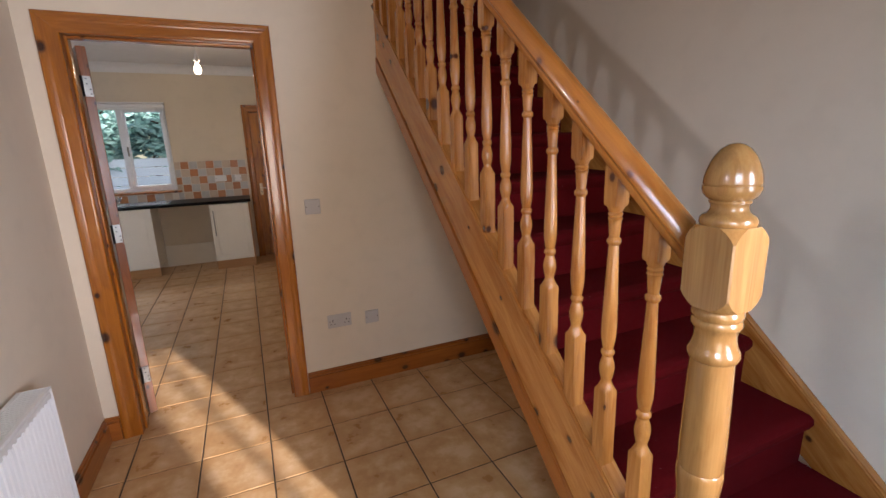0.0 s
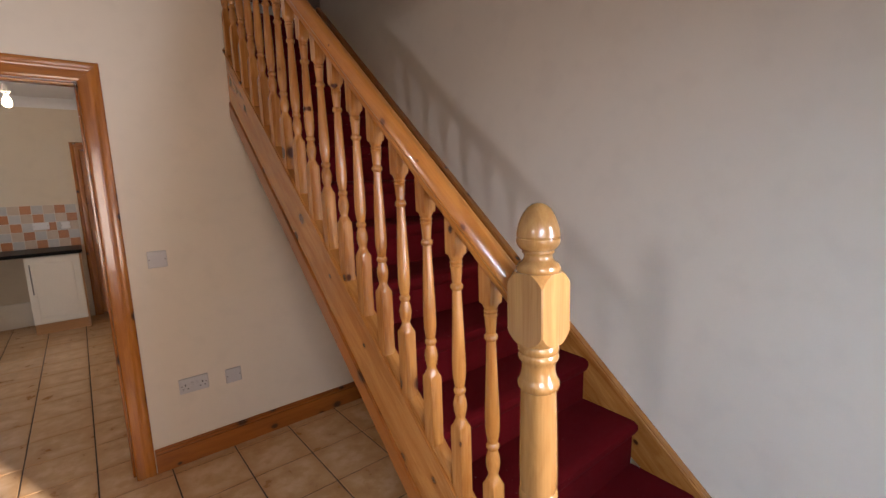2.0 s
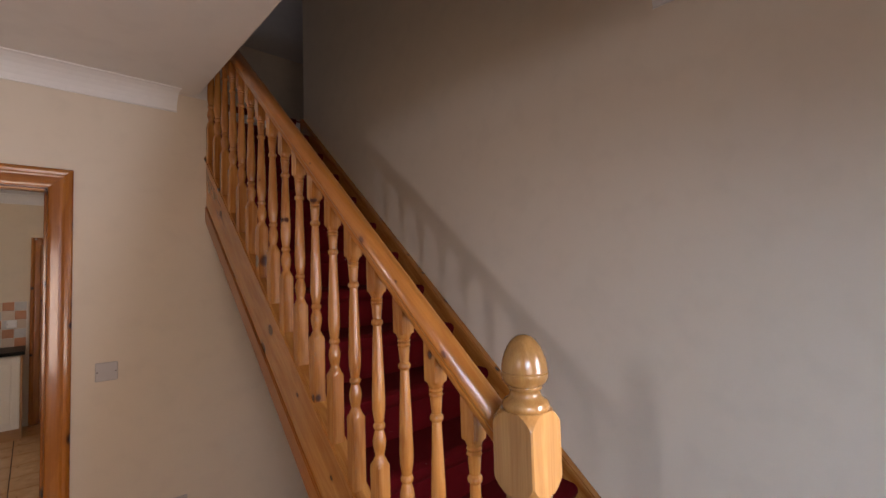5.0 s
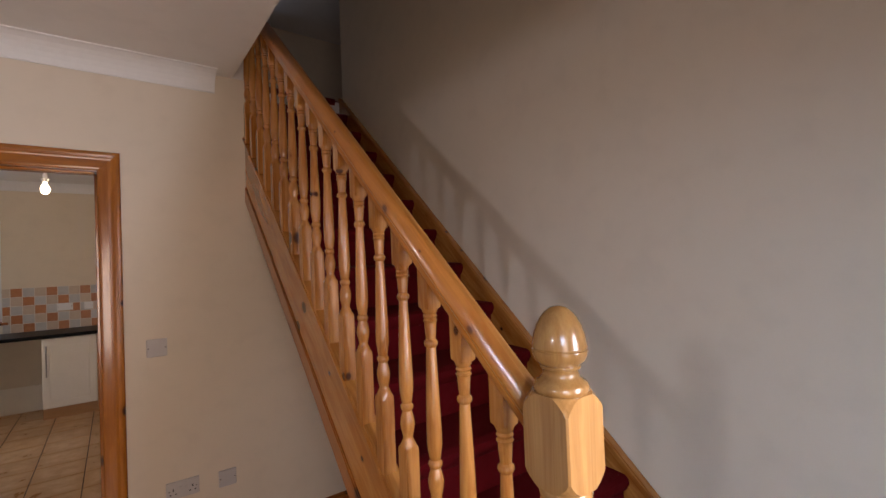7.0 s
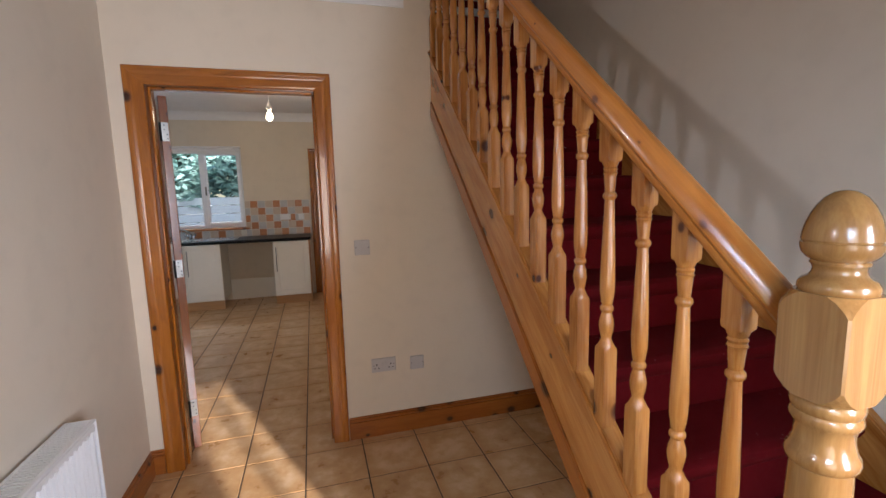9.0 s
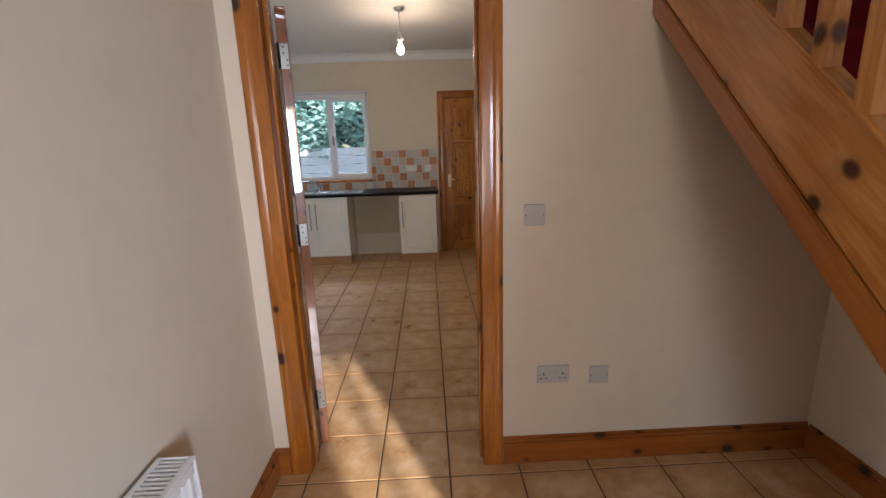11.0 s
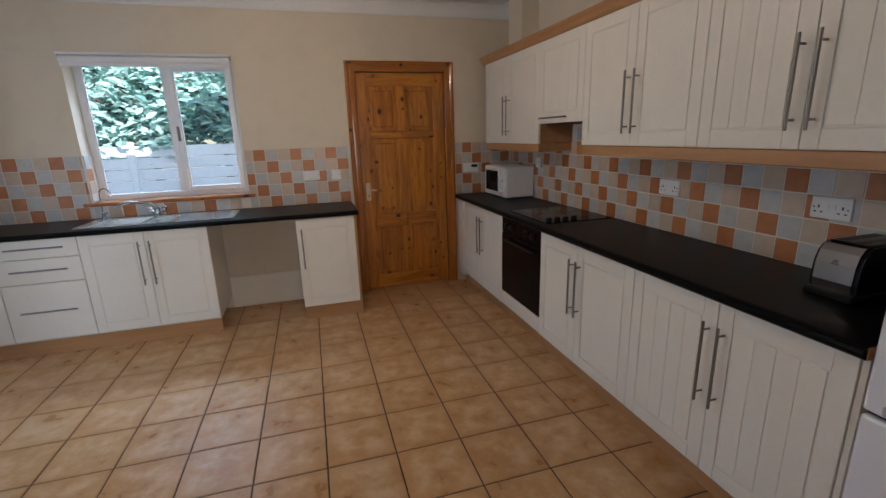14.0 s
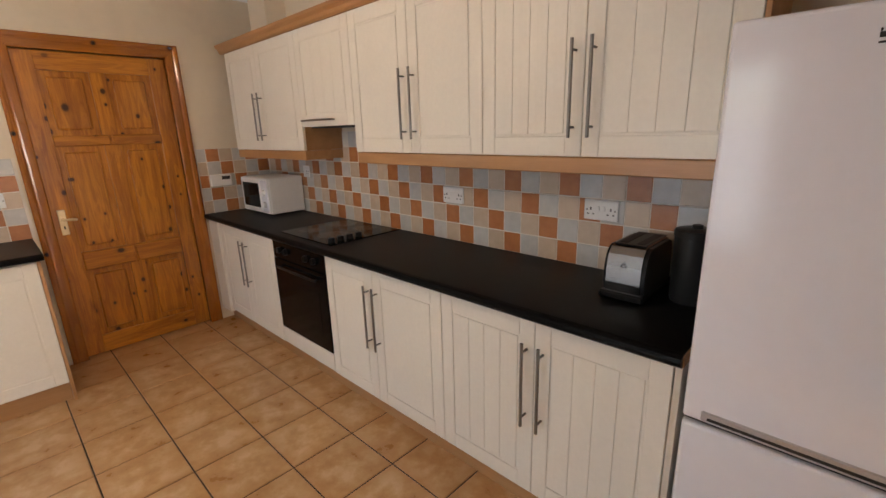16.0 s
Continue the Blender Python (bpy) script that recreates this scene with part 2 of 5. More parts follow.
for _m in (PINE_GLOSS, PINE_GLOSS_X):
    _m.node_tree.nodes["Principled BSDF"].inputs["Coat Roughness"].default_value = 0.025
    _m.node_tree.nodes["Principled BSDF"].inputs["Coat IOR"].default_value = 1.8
PINE_PALE = pine("pine_pale", (0.52, 0.225, 0.055), (0.31, 0.095, 0.014), (0.07, 0.018, 0.006), knots=0.8, rough=0.24, coat=0.6, share=0.3)
PINE_NEWEL = pine("pine_newel", (0.36, 0.190, 0.064), (0.26, 0.120, 0.034), (0.28, 0.12, 0.035), knots=0.2, rough=0.24, coat=0.6)
PINE_RAKE = pine("pine_string", (0.54, 0.235, 0.058), (0.33, 0.105, 0.016), (0.06, 0.017, 0.005), "y", spin=(-41, 0, 0), knots=0.8, share=0.34, rough=0.26)
PINE_RAIL = pine("pine_rail", (0.48, 0.19, 0.040), (0.34, 0.115, 0.020), (0.10, 0.028, 0.008), "y", spin=(-41, 0, 0), rough=0.28, coat=0.4, knots=0.4, share=0.25)
BEECH = pine("beech_trim", (0.50, 0.27, 0.115), (0.44, 0.225, 0.09), (0.36, 0.17, 0.06), "y", rough=0.4, coat=0.1, knots=0.0)
BEECH_X = pine("beech_trim_across", (0.50, 0.27, 0.115), (0.44, 0.225, 0.09), (0.36, 0.17, 0.06), "x", rough=0.4, coat=0.1, knots=0.0)
WALL_HALL = painted_wall("hall_paint", (0.75, 0.665, 0.55))
WALL_KITCHEN = painted_wall("kitchen_paint", (0.73, 0.645, 0.51))
CEILING = painted_wall("ceiling_paint", (0.78, 0.77, 0.75))
COVE = plain("cove_paint", (0.80, 0.80, 0.79), 0.7, vary=0.03)
FLOOR_TILE = floor_tile_material("floor_tile_glaze")
GROUT = plain("floor_grout", (0.06, 0.045, 0.034), 0.9, vary=0.25, scale=60)
WALL_GROUT = plain("wall_grout", (0.72, 0.67, 0.59), 0.85, vary=0.1, scale=60)
TILE_KINDS = [glazed_tile("terracotta_tile", (0.36, 0.115, 0.033), (0.50, 0.20, 0.07)),
              glazed_tile("grey_tile", (0.43, 0.43, 0.42), (0.57, 0.565, 0.545)),
              glazed_tile("beige_tile", (0.48, 0.37, 0.27), (0.60, 0.48, 0.37))]
CARPET = carpet_material("red_carpet")
CREAM_DOOR = plain("cream_foil", (0.80, 0.765, 0.68), 0.42, vary=0.035, scale=60, relief=0.03)
CARCASS = plain("carcass_board", (0.68, 0.62, 0.52), 0.5, vary=0.05)
STEEL = plain("brushed_steel", (0.27, 0.26, 0.24), 0.32, 1.0, vary=0.08, scale=90)
CHROME = plain("chrome", (0.42, 0.44, 0.48), 0.1, 1.0, vary=0.03)
SINK_STEEL = plain("sink_steel", (0.62, 0.64, 0.66), 0.24, 1.0, vary=0.08, scale=120)
WORKTOP = plain("black_laminate", (0.005, 0.005, 0.0055), 0.30, vary=0.3, scale=220, relief=0.08, gloss=0.06)
BLACK_GLASS = plain("black_glass", (0.006, 0.006, 0.0065), 0.12, vary=0.1, gloss=0.12)
BLACK_PLASTIC = plain("black_plastic", (0.009, 0.009, 0.0095), 0.32, vary=0.15, gloss=0.22)
WHITE_PLASTIC = plain("white_plastic", (0.80, 0.80, 0.79), 0.35, vary=0.03)
GREY_PLATE = plain("grey_white_plate", (0.52, 0.50, 0.50), 0.35, vary=0.03)
WHITE_ENAMEL = plain("white_enamel", (0.78, 0.78, 0.84), 0.13, vary=0.02, coat=0.4)
PVC = plain("white_pvc", (0.84, 0.85, 0.87), 0.3, vary=0.02)
RADIATOR_PAINT = plain("radiator_paint", (0.80, 0.81, 0.83), 0.35, vary=0.02)
BRASS = plain("pale_brass", (0.72, 0.60, 0.38), 0.28, 1.0, vary=0.08)
DARK = plain("dark_slot", (0.02, 0.02, 0.02), 0.6, vary=0.2)
GLASS = glass_material("window_glass")
# blue daylight and glare outside are put into these leaf colours
LEAF_A = plain("leaf_green_skylit", (0.25, 0.47, 0.43), 0.5, vary=0.4, scale=3)
LEAF_B = plain("leaf_pale_green_skylit", (0.42, 0.64, 0.58), 0.5, vary=0.35, scale=3)
BARK = plain("bark", (0.10, 0.075, 0.05), 0.9, vary=0.3, relief=0.5)
# fence boards whitened and blued, outdoor brightness in the colour
FENCE = plain("weathered_board_skylit", (0.82, 0.88, 0.93), 0.8, vary=0.06, scale=12)
PAVING = plain("paving", (0.34, 0.33, 0.31), 0.85, vary=0.15, scale=6)
RENDER = plain("outside_render", (0.55, 0.53, 0.49), 0.9, vary=0.1)
BULB_GLOW, _t, _s = node_material("bulb_glow")
_s.inputs["Emission Color"].default_value, _s.inputs["Emission Strength"].default_value = (1.0, 0.80, 0.52, 1), 9.0


# ---- building helpers ----
def origin(ob):
    p = Vector((0, 0, 0))
    while ob is not None:
        p += ob.location
        ob = ob.parent
    return p


def thing(name, place, label="", category="", group="", kind=""):
    ob = new(name)
    ob.empty_display_size = 0.1
    ob.location = place
    return tagged(ob, label, category, group, kind)


def part(name, bm, material, parent=None, label="", smooth=False):
    """Links a bmesh, in world metres, as one mesh under its thing."""
    bmesh.ops.recalc_face_normals(bm, faces=bm.faces)
    if parent is not None:
        bmesh.ops.translate(bm, verts=bm.verts, vec=-origin(parent))
    me = bpy.data.meshes.new(name)
    bm.to_mesh(me)
    bm.free()
    me.materials.append(material)
    if smooth:
        me.shade_smooth()
        me.set_sharp_from_angle(angle=radians(38))
    ob = new(name, me)
    ob.parent = parent
    return tagged(ob, label)


def setting(name, bm, material, label, category):
    return tagged(part(name, bm, material), label, category, "", "structure")


def same_place(u, v, w):
    return Vector((u, v, w))


def box(bm, u0, u1, v0, v1, w0, w1, bevel=0.0, at=same_place, segments=1):
    """A box, with rounded edges if bevel is given, in the frame that at() maps to the world."""
    q = [bm.verts.new((a, b, c)) for a in (u0, u1) for b in (v0, v1) for c in (w0, w1)]
    faces = [bm.faces.new([q[i] for i in f]) for f in ((0, 1, 3, 2), (4, 6, 7, 5), (0, 4, 5, 1), (2, 3, 7, 6), (0, 2, 6, 4), (1, 5, 7, 3))]
    made = set(q)
    if bevel:
        edges = {e for f in faces for e in f.edges}
        out = bmesh.ops.bevel(bm, geom=list(edges), offset=bevel, segments=segments, affect="EDGES", profile=0.5)
        made = {v for v in made if v.is_valid} | set(out["verts"]) | {v for f in out["faces"] for v in f.verts}
    if at is not same_place:
        for v in made:
            v.co = at(*v.co)
    return bm


def boxes(*rows, bevel=0.0, at=same_place):
    bm = bmesh.new()
    for r in rows:
        box(bm, *r, bevel=bevel, at=at)
    return bm


def lathe(bm, profile, centre, sides=20, axis="z"):
    """Turns (radius, height) pairs round an upright or lying axis."""
    rings = []
    for r, h in profile:
        ring = []
        for k in range(sides):
            a = 2 * math.pi * k / sides
            p = (r * math.cos(a), r * math.sin(a), h)
            p = {"z": p, "x": (p[2], p[0], p[1]), "y": (p[0], p[2], p[1])}[axis]
            ring.append(bm.verts.new(Vector(centre) + Vector(p)))
        rings.append(ring)
    for a, b in zip(rings, rings[1:]):
        for k in range(sides):
            bm.faces.new((a[k], a[(k + 1) % sides], b[(k + 1) % sides], b[k]))
    bm.faces.new(rings[0][::-1])
    bm.faces.new(rings[-1])
    return bm


def tube(bm, points, radius, sides=10):
    pts = [Vector(p) for p in points]
    rings = []
    for i, p in enumerate(pts):
        d = (pts[min(i + 1, len(pts) - 1)] - pts[max(i - 1, 0)]).normalized()
        side = d.cross(Vector((0, 0, 1)) if abs(d.z) < 0.95 else Vector((1, 0, 0))).normalized()
        up = side.cross(d)
        rings.append([bm.verts.new(p + radius * (math.cos(2 * math.pi * k / sides) * side + math.sin(2 * math.pi * k / sides) * up)) for k in range(sides)])
    for a, b in zip(rings, rings[1:]):
        for k in range(sides):
            bm.faces.new((a[k], a[(k + 1) % sides], b[(k + 1) % sides], b[k]))
    bm.faces.new(rings[0][::-1])
    bm.faces.new(rings[-1])
    return bm


def sweep(bm, outline, start, end):
    """Carries an outline of points (world offsets) from start to end."""
    a = [bm.verts.new(Vector(start) + Vector(o)) for o in outline]
    b = [bm.verts.new(Vector(end) + Vector(o)) for o in outline]
    n = len(a)
    for k in range(n):
        bm.faces.new((a[k], a[(k + 1) % n], b[(k + 1) % n], b[k]))
    bm.faces.new(a[::-1])
    bm.faces.new(b)
    return bm


def facing_west(x):
    """u runs along y, v up, w out of a face that looks towards -x."""
    return lambda u, v, w: Vector((x - w, u, v))


def facing_south(y):
    """u runs along x, v up, w out of a face that looks towards -y."""
    return lambda u, v, w: Vector((u, y - w, v))


def facing_east(x):
    return lambda u, v, w: Vector((x + w, u, v))


# ---- the plan ----
HALL_W, HALL_E, HALL_S, HALL_N = -0.72, 1.79, -0.75, 3.00
KIT_W, KIT_E, KIT_S, KIT_N = -2.95, 1.77, 3.13, 7.27
CEIL, UPPER = 2.62, 2.87
DOOR_L, DOOR_R, DOOR_T = -0.56, 0.243, 2.05

# divider between hall and kitchen, with the doorway and the gap for the stairs
setting("wall_divider", boxes((-2.95, DOOR_L - 0.03, HALL_N, KIT_S, -0.05, CEIL), (DOOR_L - 0.03, DOOR_R + 0.03, HALL_N, KIT_S, DOOR_T + 0.03, CEIL),
                              (DOOR_R + 0.03, 0.918, HALL_N, KIT_S, -0.05, CEIL), (0.918, HALL_E, HALL_N, KIT_S, -0.05, 1.90)),
        WALL_HALL, "cream painted plaster wall with a doorway to the kitchen", "wall")
setting("wall_hall_west", boxes((HALL_W - 0.15, HALL_W, 1.02, HALL_N, -0.05, CEIL), (HALL_W - 0.15, HALL_W, HALL_S - 0.2, -0.40, -0.05, CEIL),
                                (HALL_W - 0.15, HALL_W, -0.40, 1.02, 2.20, CEIL)),
        WALL_HALL, "off-white painted plaster wall behind the radiator", "wall")
# unseen walls, ceiling and floor, made up to box in the lamp further west
setting("wall_lamp_box", boxes((-1.88, -1.73, -0.55, 0.25, -0.05, CEIL), (-1.88, -1.73, 0.44, 1.17, -0.05, CEIL), (-1.88, -1.73, 0.25, 0.44, -0.05, 1.94), (-1.88, -1.73, 0.25, 0.44, 2.20, CEIL),
                            (-1.73, HALL_W - 0.15, 1.02, 1.17, -0.05, CEIL), (-1.73, HALL_W - 0.15, -0.55, -0.40, -0.05, CEIL)),
        WALL_HALL, "unseen off-white walls added round the west lamp", "wall")
setting("ceiling_lamp_box", boxes((-1.88, HALL_W - 0.15, -0.55, 1.17, CEIL, UPPER)), CEILING, "unseen white ceiling added over the west lamp", "ceiling")
setting("floor_porch", boxes((-1.88, HALL_W - 0.15, -0.55, 1.17, -0.12, -0.002)), GROUT, "unseen dark floor added below the west lamp", "floor")
setting("wall_stair_east", boxes((HALL_E, HALL_E + 0.2, HALL_S - 0.2, 3.62, -0.05, 4.35)), WALL_HALL, "plain cream-grey painted wall beside the stairs", "wall")
setting("wall_hall_south", boxes((HALL_W - 0.15, 1.155, HALL_S - 0.08, HALL_S, -0.05, CEIL), (1.665, HALL_E, HALL_S - 0.08, HALL_S, -0.05, CEIL),
                                 (1.155, 1.665, HALL_S - 0.08, HALL_S, -0.05, 0.85), (1.155, 1.665, HALL_S - 0.08, HALL_S, 2.03, CEIL)),
        WALL_HALL, "plain painted entrance wall with a tall glazed slot", "wall")
setting("wall_kitchen_east", boxes((KIT_E, KIT_E + 0.22, 3.62, KIT_N + 0.3, -0.05, CEIL), (KIT_E, KIT_E + 0.02, KIT_S, 3.62, -0.05, 1.9)), WALL_KITCHEN, "cream painted kitchen wall behind the cupboards", "wall")
WIN_L, WIN_R, WIN_B, WIN_T = -1.905, -0.722, 1.035, 2.15
KD_L, KD_R, KD_T = 0.262, 1.105, 2.05
setting("wall_kitchen_north", boxes((KIT_W - 0.2, WIN_L, KIT_N, KIT_N + 0.3, -0.05, CEIL), (WIN_L, WIN_R, KIT_N, KIT_N + 0.3, -0.05, WIN_B - 0.02),
                                    (WIN_L, WIN_R, KIT_N, KIT_N + 0.3, WIN_T, CEIL), (WIN_R, KD_L - 0.02, KIT_N, KIT_N + 0.3, -0.05, CEIL),
                                    (KD_L - 0.02, KD_R + 0.02, KIT_N, KIT_N + 0.3, KD_T + 0.02, CEIL), (KD_R + 0.02, KIT_E, KIT_N, KIT_N + 0.3, -0.05, CEIL),
                                    (KD_L - 0.02, KD_R + 0.02, KIT_N + 0.2, KIT_N + 0.3, -0.05, KD_T + 0.02)),
        WALL_KITCHEN, "cream painted wall round window and pine door", "wall")
PAT_S, PAT_N, PAT_T = 4.15, 6.05, 2.1
setting("wall_kitchen_west", boxes((KIT_W - 0.25, KIT_W, KIT_S - 0.13, PAT_S, -0.05, CEIL), (KIT_W - 0.25, KIT_W, PAT_N, KIT_N + 0.3, -0.05, CEIL),
                                   (KIT_W - 0.25, KIT_W, PAT_S, PAT_N, PAT_T, CEIL)), WALL_KITCHEN, "cream painted wall with glazed garden doors", "wall")
setting("wall_pipe_boxing", boxes((1.615, KIT_E, 6.70, 6.955, 2.10, CEIL)), WALL_KITCHEN, "cream boxed-in pipe above the wall cupboards", "wall boxing")

# ceilings, upper floor and stairwell
setting("ceiling_hall", boxes((HALL_W - 0.15, 0.85, HALL_S - 0.2, HALL_N + 0.06, CEIL, UPPER), (0.85, HALL_E, HALL_S - 0.2, 0.90, CEIL, UPPER)), CEILING, "white painted hall ceiling with stair opening", "ceiling")
setting("ceiling_kitchen", boxes((KIT_W - 0.25, 0.918, HALL_N + 0.06, KIT_N + 0.3, CEIL, UPPER - 0.004), (0.85, 0.918, HALL_N + 0.002, HALL_N + 0.06, CEIL, UPPER - 0.004), (0.918, KIT_E + 0.2, 3.70, KIT_N + 0.3, CEIL, UPPER - 0.004)), CEILING, "white painted kitchen ceiling", "ceiling")
setting("wall_stairwell", boxes((0.73, 0.85, 0.78, 3.62, UPPER, 4.35), (0.85, HALL_E, 0.78, 0.90, UPPER, 4.35), (0.73, 3.2, 5.6, 5.75, UPPER, 4.35), (3.05, 3.2, 3.5, 5.6, UPPER, 4.35),
                               (1.99, 3.2, 3.5, 3.62, UPPER, 4.35), (0.60, 0.73, 3.5, 5.75, UPPER, 4.35)), WALL_HALL, "painted walls round the upper landing", "wall")
setting("ceiling_landing", boxes((0.6, 3.2, 0.7, 5.8, 4.35, 4.5)), CEILING, "white landing ceiling", "ceiling")
soffit = bmesh.new()
sweep(soffit, [(0, 3.13, 1.86), (0, 3.13, 1.90), (0, 3.80, 2.62), (0, 3.86, 2.62)], (0.918, 0, 0), (KIT_E, 0, 0))
box(soffit, 0.90, 0.918, KIT_S, 3.86, 1.86, CEIL)
setting("wall_stair_soffit", soffit, WALL_KITCHEN, "sloping plaster soffit under the upper stairs", "wall")

# floor bed; the tiles are laid on it at the end
setting("floor", boxes((KIT_W - 0.25, HALL_E + 0.2, HALL_S - 0.2, KIT_N + 0.3, -0.12, -0.004)), GROUT, "brown mottled ceramic floor tiles with dark grout", "floor")


def coving(name, runs):
    """Concave plaster coving; each run: start, end, direction away from the wall."""
    bm = bmesh.new()
    r = 0.095
    for start, end, out in runs:
        o = Vector((*out, 0))
        arc = [o * (r - r * math.cos(a)) + Vector((0, 0, -r + r * math.sin(a))) for a in [math.pi / 2 * k / 6 for k in range(7)]]
        edge = [o * (-0.004) + Vector((0, 0, -r - 0.008)), o * 0.006 + Vector((0, 0, -r - 0.008))] + arc + [o * (r + 0.008) + Vector((0, 0, -0.006)), o * (r + 0.008) + Vector((0, 0, 0.004)), o * (-0.004) + Vector((0, 0, 0.004))]
        sweep(bm, edge, (*start, CEIL), (*end, CEIL))
    setting(name, bm, COVE, "white plaster coving between wall and ceiling", "coving")


coving("trim_coving_hall", [((HALL_W, HALL_N), (0.76, HALL_N), (0, -1)), ((HALL_W, HALL_S), (HALL_W, HALL_N), (1, 0)), ((HALL_E, HALL_S), (HALL_E, 0.89), (-1, 0))])
coving("trim_coving_kitchen", [((KIT_W, KIT_N), (KIT_E, KIT_N), (0, -1)), ((KIT_E, 3.87), (KIT_E, KIT_N), (-1, 0)), ((KIT_W, KIT_S), (KIT_W, KIT_N), (1, 0)), ((KIT_W, KIT_S), (0.9, KIT_S), (0, 1))])


# ---- skirting, casings and doors ----
def skirting(name, u0, u1, at, material, parent_label):
    bm = boxes((u0, u1, 0.0, 0.108, 0.0, 0.019), (u0, u1, 0.108, 0.126, 0.0, 0.013), (u0, u1, 0.126, 0.138, 0.0, 0.008), bevel=0.003, at=at)
    setting(name, bm, material, parent_label, "skirting board")


SKIRT = "orange varnished pine skirting board along the wall"
skirting("baseboard_divider", 0.336, HALL_E, facing_south(HALL_N), PINE_SKIRT, SKIRT)
skirting("baseboard_corner", HALL_W, -0.652, facing_south(HALL_N), PINE_SKIRT, SKIRT)
skirting("baseboard_west", HALL_S, HALL_N - 0.02, facing_east(HALL_W), PINE_CASE_Y, SKIRT)
skirting("baseboard_east", 1.55, HALL_N - 0.02, facing_west(HALL_E), PINE_CASE_Y, SKIRT)


CASE_PROFILE = ((0.0, 0.0), (0.0, 0.009), (0.005, 0.0125), (0.012, 0.0135), (0.040, 0.0145), (0.050, 0.0140), (0.056, 0.0155), (0.062, 0.0185), (0.074, 0.0200), (0.084, 0.0180), (0.0895, 0.0125), (0.09, 0.0))


def casing(owner, left, right, top, at):
    """Moulded architrave round an opening, mitred at the corners."""
    for edge, sign in ((left, -1), (right, 1)):
        bm = bmesh.new()
        a = [bm.verts.new(at(edge + sign * d, 0.0, w)) for d, w in CASE_PROFILE]
        b = [bm.verts.new(at(edge + sign * d, top + d, w)) for d, w in CASE_PROFILE]
        n = len(a)
        for k in range(n):
            bm.faces.new((a[k], a[(k + 1) % n], b[(k + 1) % n], b[k]))
        bm.faces.new(a)
        bm.faces.new(b)
        part("casing", bm, PINE_CASE, owner)
    bm = bmesh.new()
    a = [bm.verts.new(at(left - d + 0.0006, top + d, w)) for d, w in CASE_PROFILE]
    b = [bm.verts.new(at(right + d - 0.0006, top + d, w)) for d, w in CASE_PROFILE]
    n = len(a)
    for k in range(n):
        bm.faces.new((a[k], a[(k + 1) % n], b[(k + 1) % n], b[k]))
    bm.faces.new(a)
    bm.faces.new(b)
    part("casing_head", bm, PINE_CASE_X, owner)


def panel_door(owner, at, width, height, thick, both=True, wood=None, wood_x=None, sunk=None):
    """A six-panel pine door: stiles, rails, muntins and raised fields; sunk gives plain sunk panels in that wood."""
    wood, wood_x = wood or PINE_DOOR, wood_x or PINE_DOOR_X
    stile, v_rails = 0.105, ((0.0, 0.13), (0.62, 0.75), (1.455, 1.525), (height - 0.115, height))
    for u0, u1 in ((0.0, stile), (width - stile, width)):
        part("stile", boxes((u0, u1, 0.0, height, -thick, 0.0), bevel=0.003, at=at), wood, owner)
    for v0, v1 in v_rails:
        part("rail", boxes((stile, width - stile, v0, v1, -thick, 0.0), bevel=0.003, at=at), wood_x, owner)
    mid = width / 2
    for (_, v0), (v1, _) in zip(v_rails, v_rails[1:]):
        part("muntin", boxes((mid - 0.045, mid + 0.045, v0, v1, -thick, 0.0), bevel=0.003, at=at), wood, owner)
        for u0, u1 in ((stile, mid - 0.045), (mid + 0.045, width - stile)):
            bm = bmesh.new()
            if sunk:
                box(bm, u0, u1, v0, v1, -thick + 0.012, -0.012, 0, at)
                box(bm, u0 + 0.030, u1 - 0.030, v0 + 0.030, v1 - 0.030, -0.014, -0.0065, 0.004, at)
                part("panel", bm, sunk, owner)
                continue
            box(bm, u0, u1, v0, v1, -thick + 0.016, -0.016, 0, at)
            for w0, w1 in (((-0.018, -0.002), (-thick + 0.002, -thick + 0.018)) if both else ((-0.018, -0.002),)):
                box(bm, u0 + 0.035, u1 - 0.035, v0 + 0.035, v1 - 0.035, w0, w1, 0.012, at)
            part("panel", bm, wood, owner)
    for v0, v1 in () if sunk else ((0.62, 0.75), (1.455, 1.525)):
        for a, b in ((stile, mid - 0.005), (mid + 0.005, width - stile)):
            part("moulding", boxes((a, b, v0 + 0.002, v1 - 0.002, -0.004, 0.012), bevel=0.007, at=at), wood_x, owner)


def lever_handle(owner, u, v, sign, at, material=BRASS):
    plate = part("handle_plate", boxes((u - 0.021, u + 0.021, v - 0.085, v + 0.085, 0.0, 0.008), bevel=0.003, at=at), material, owner, "pale brass handle plate")
    bm = bmesh.new()
    tube(bm, [at(u, v + 0.02, 0.006), at(u, v + 0.02, 0.045), at(u + sign * 0.02, v + 0.02, 0.052), at(u + sign * 0.045, v + 0.02, 0.052), at(u + sign * 0.07, v + 0.014, 0.050)], 0.009)
    part("lever", bm, material, plate, smooth=True)
    part("keyhole", boxes((u - 0.004, u + 0.004, v - 0.045, v - 0.025, 0.006, 0.0095), at=at), DARK, plate)


# hall to kitchen doorway
doorway = thing("doorway", (-0.16, 3.06, 0), "orange varnished pine door lining and moulded casing", "door frame", kind="structure")
casing(doorway, DOOR_L, DOOR_R, DOOR_T, facing_south(HALL_N))
casing(doorway, DOOR_L, DOOR_R, DOOR_T, lambda u, v, w: Vector((u, KIT_S + w, v)))
part("lining", boxes((DOOR_L - 0.03, DOOR_L, 2.998, 3.132, 0.0, DOOR_T), bevel=0.002), PINE_SHADED, doorway)
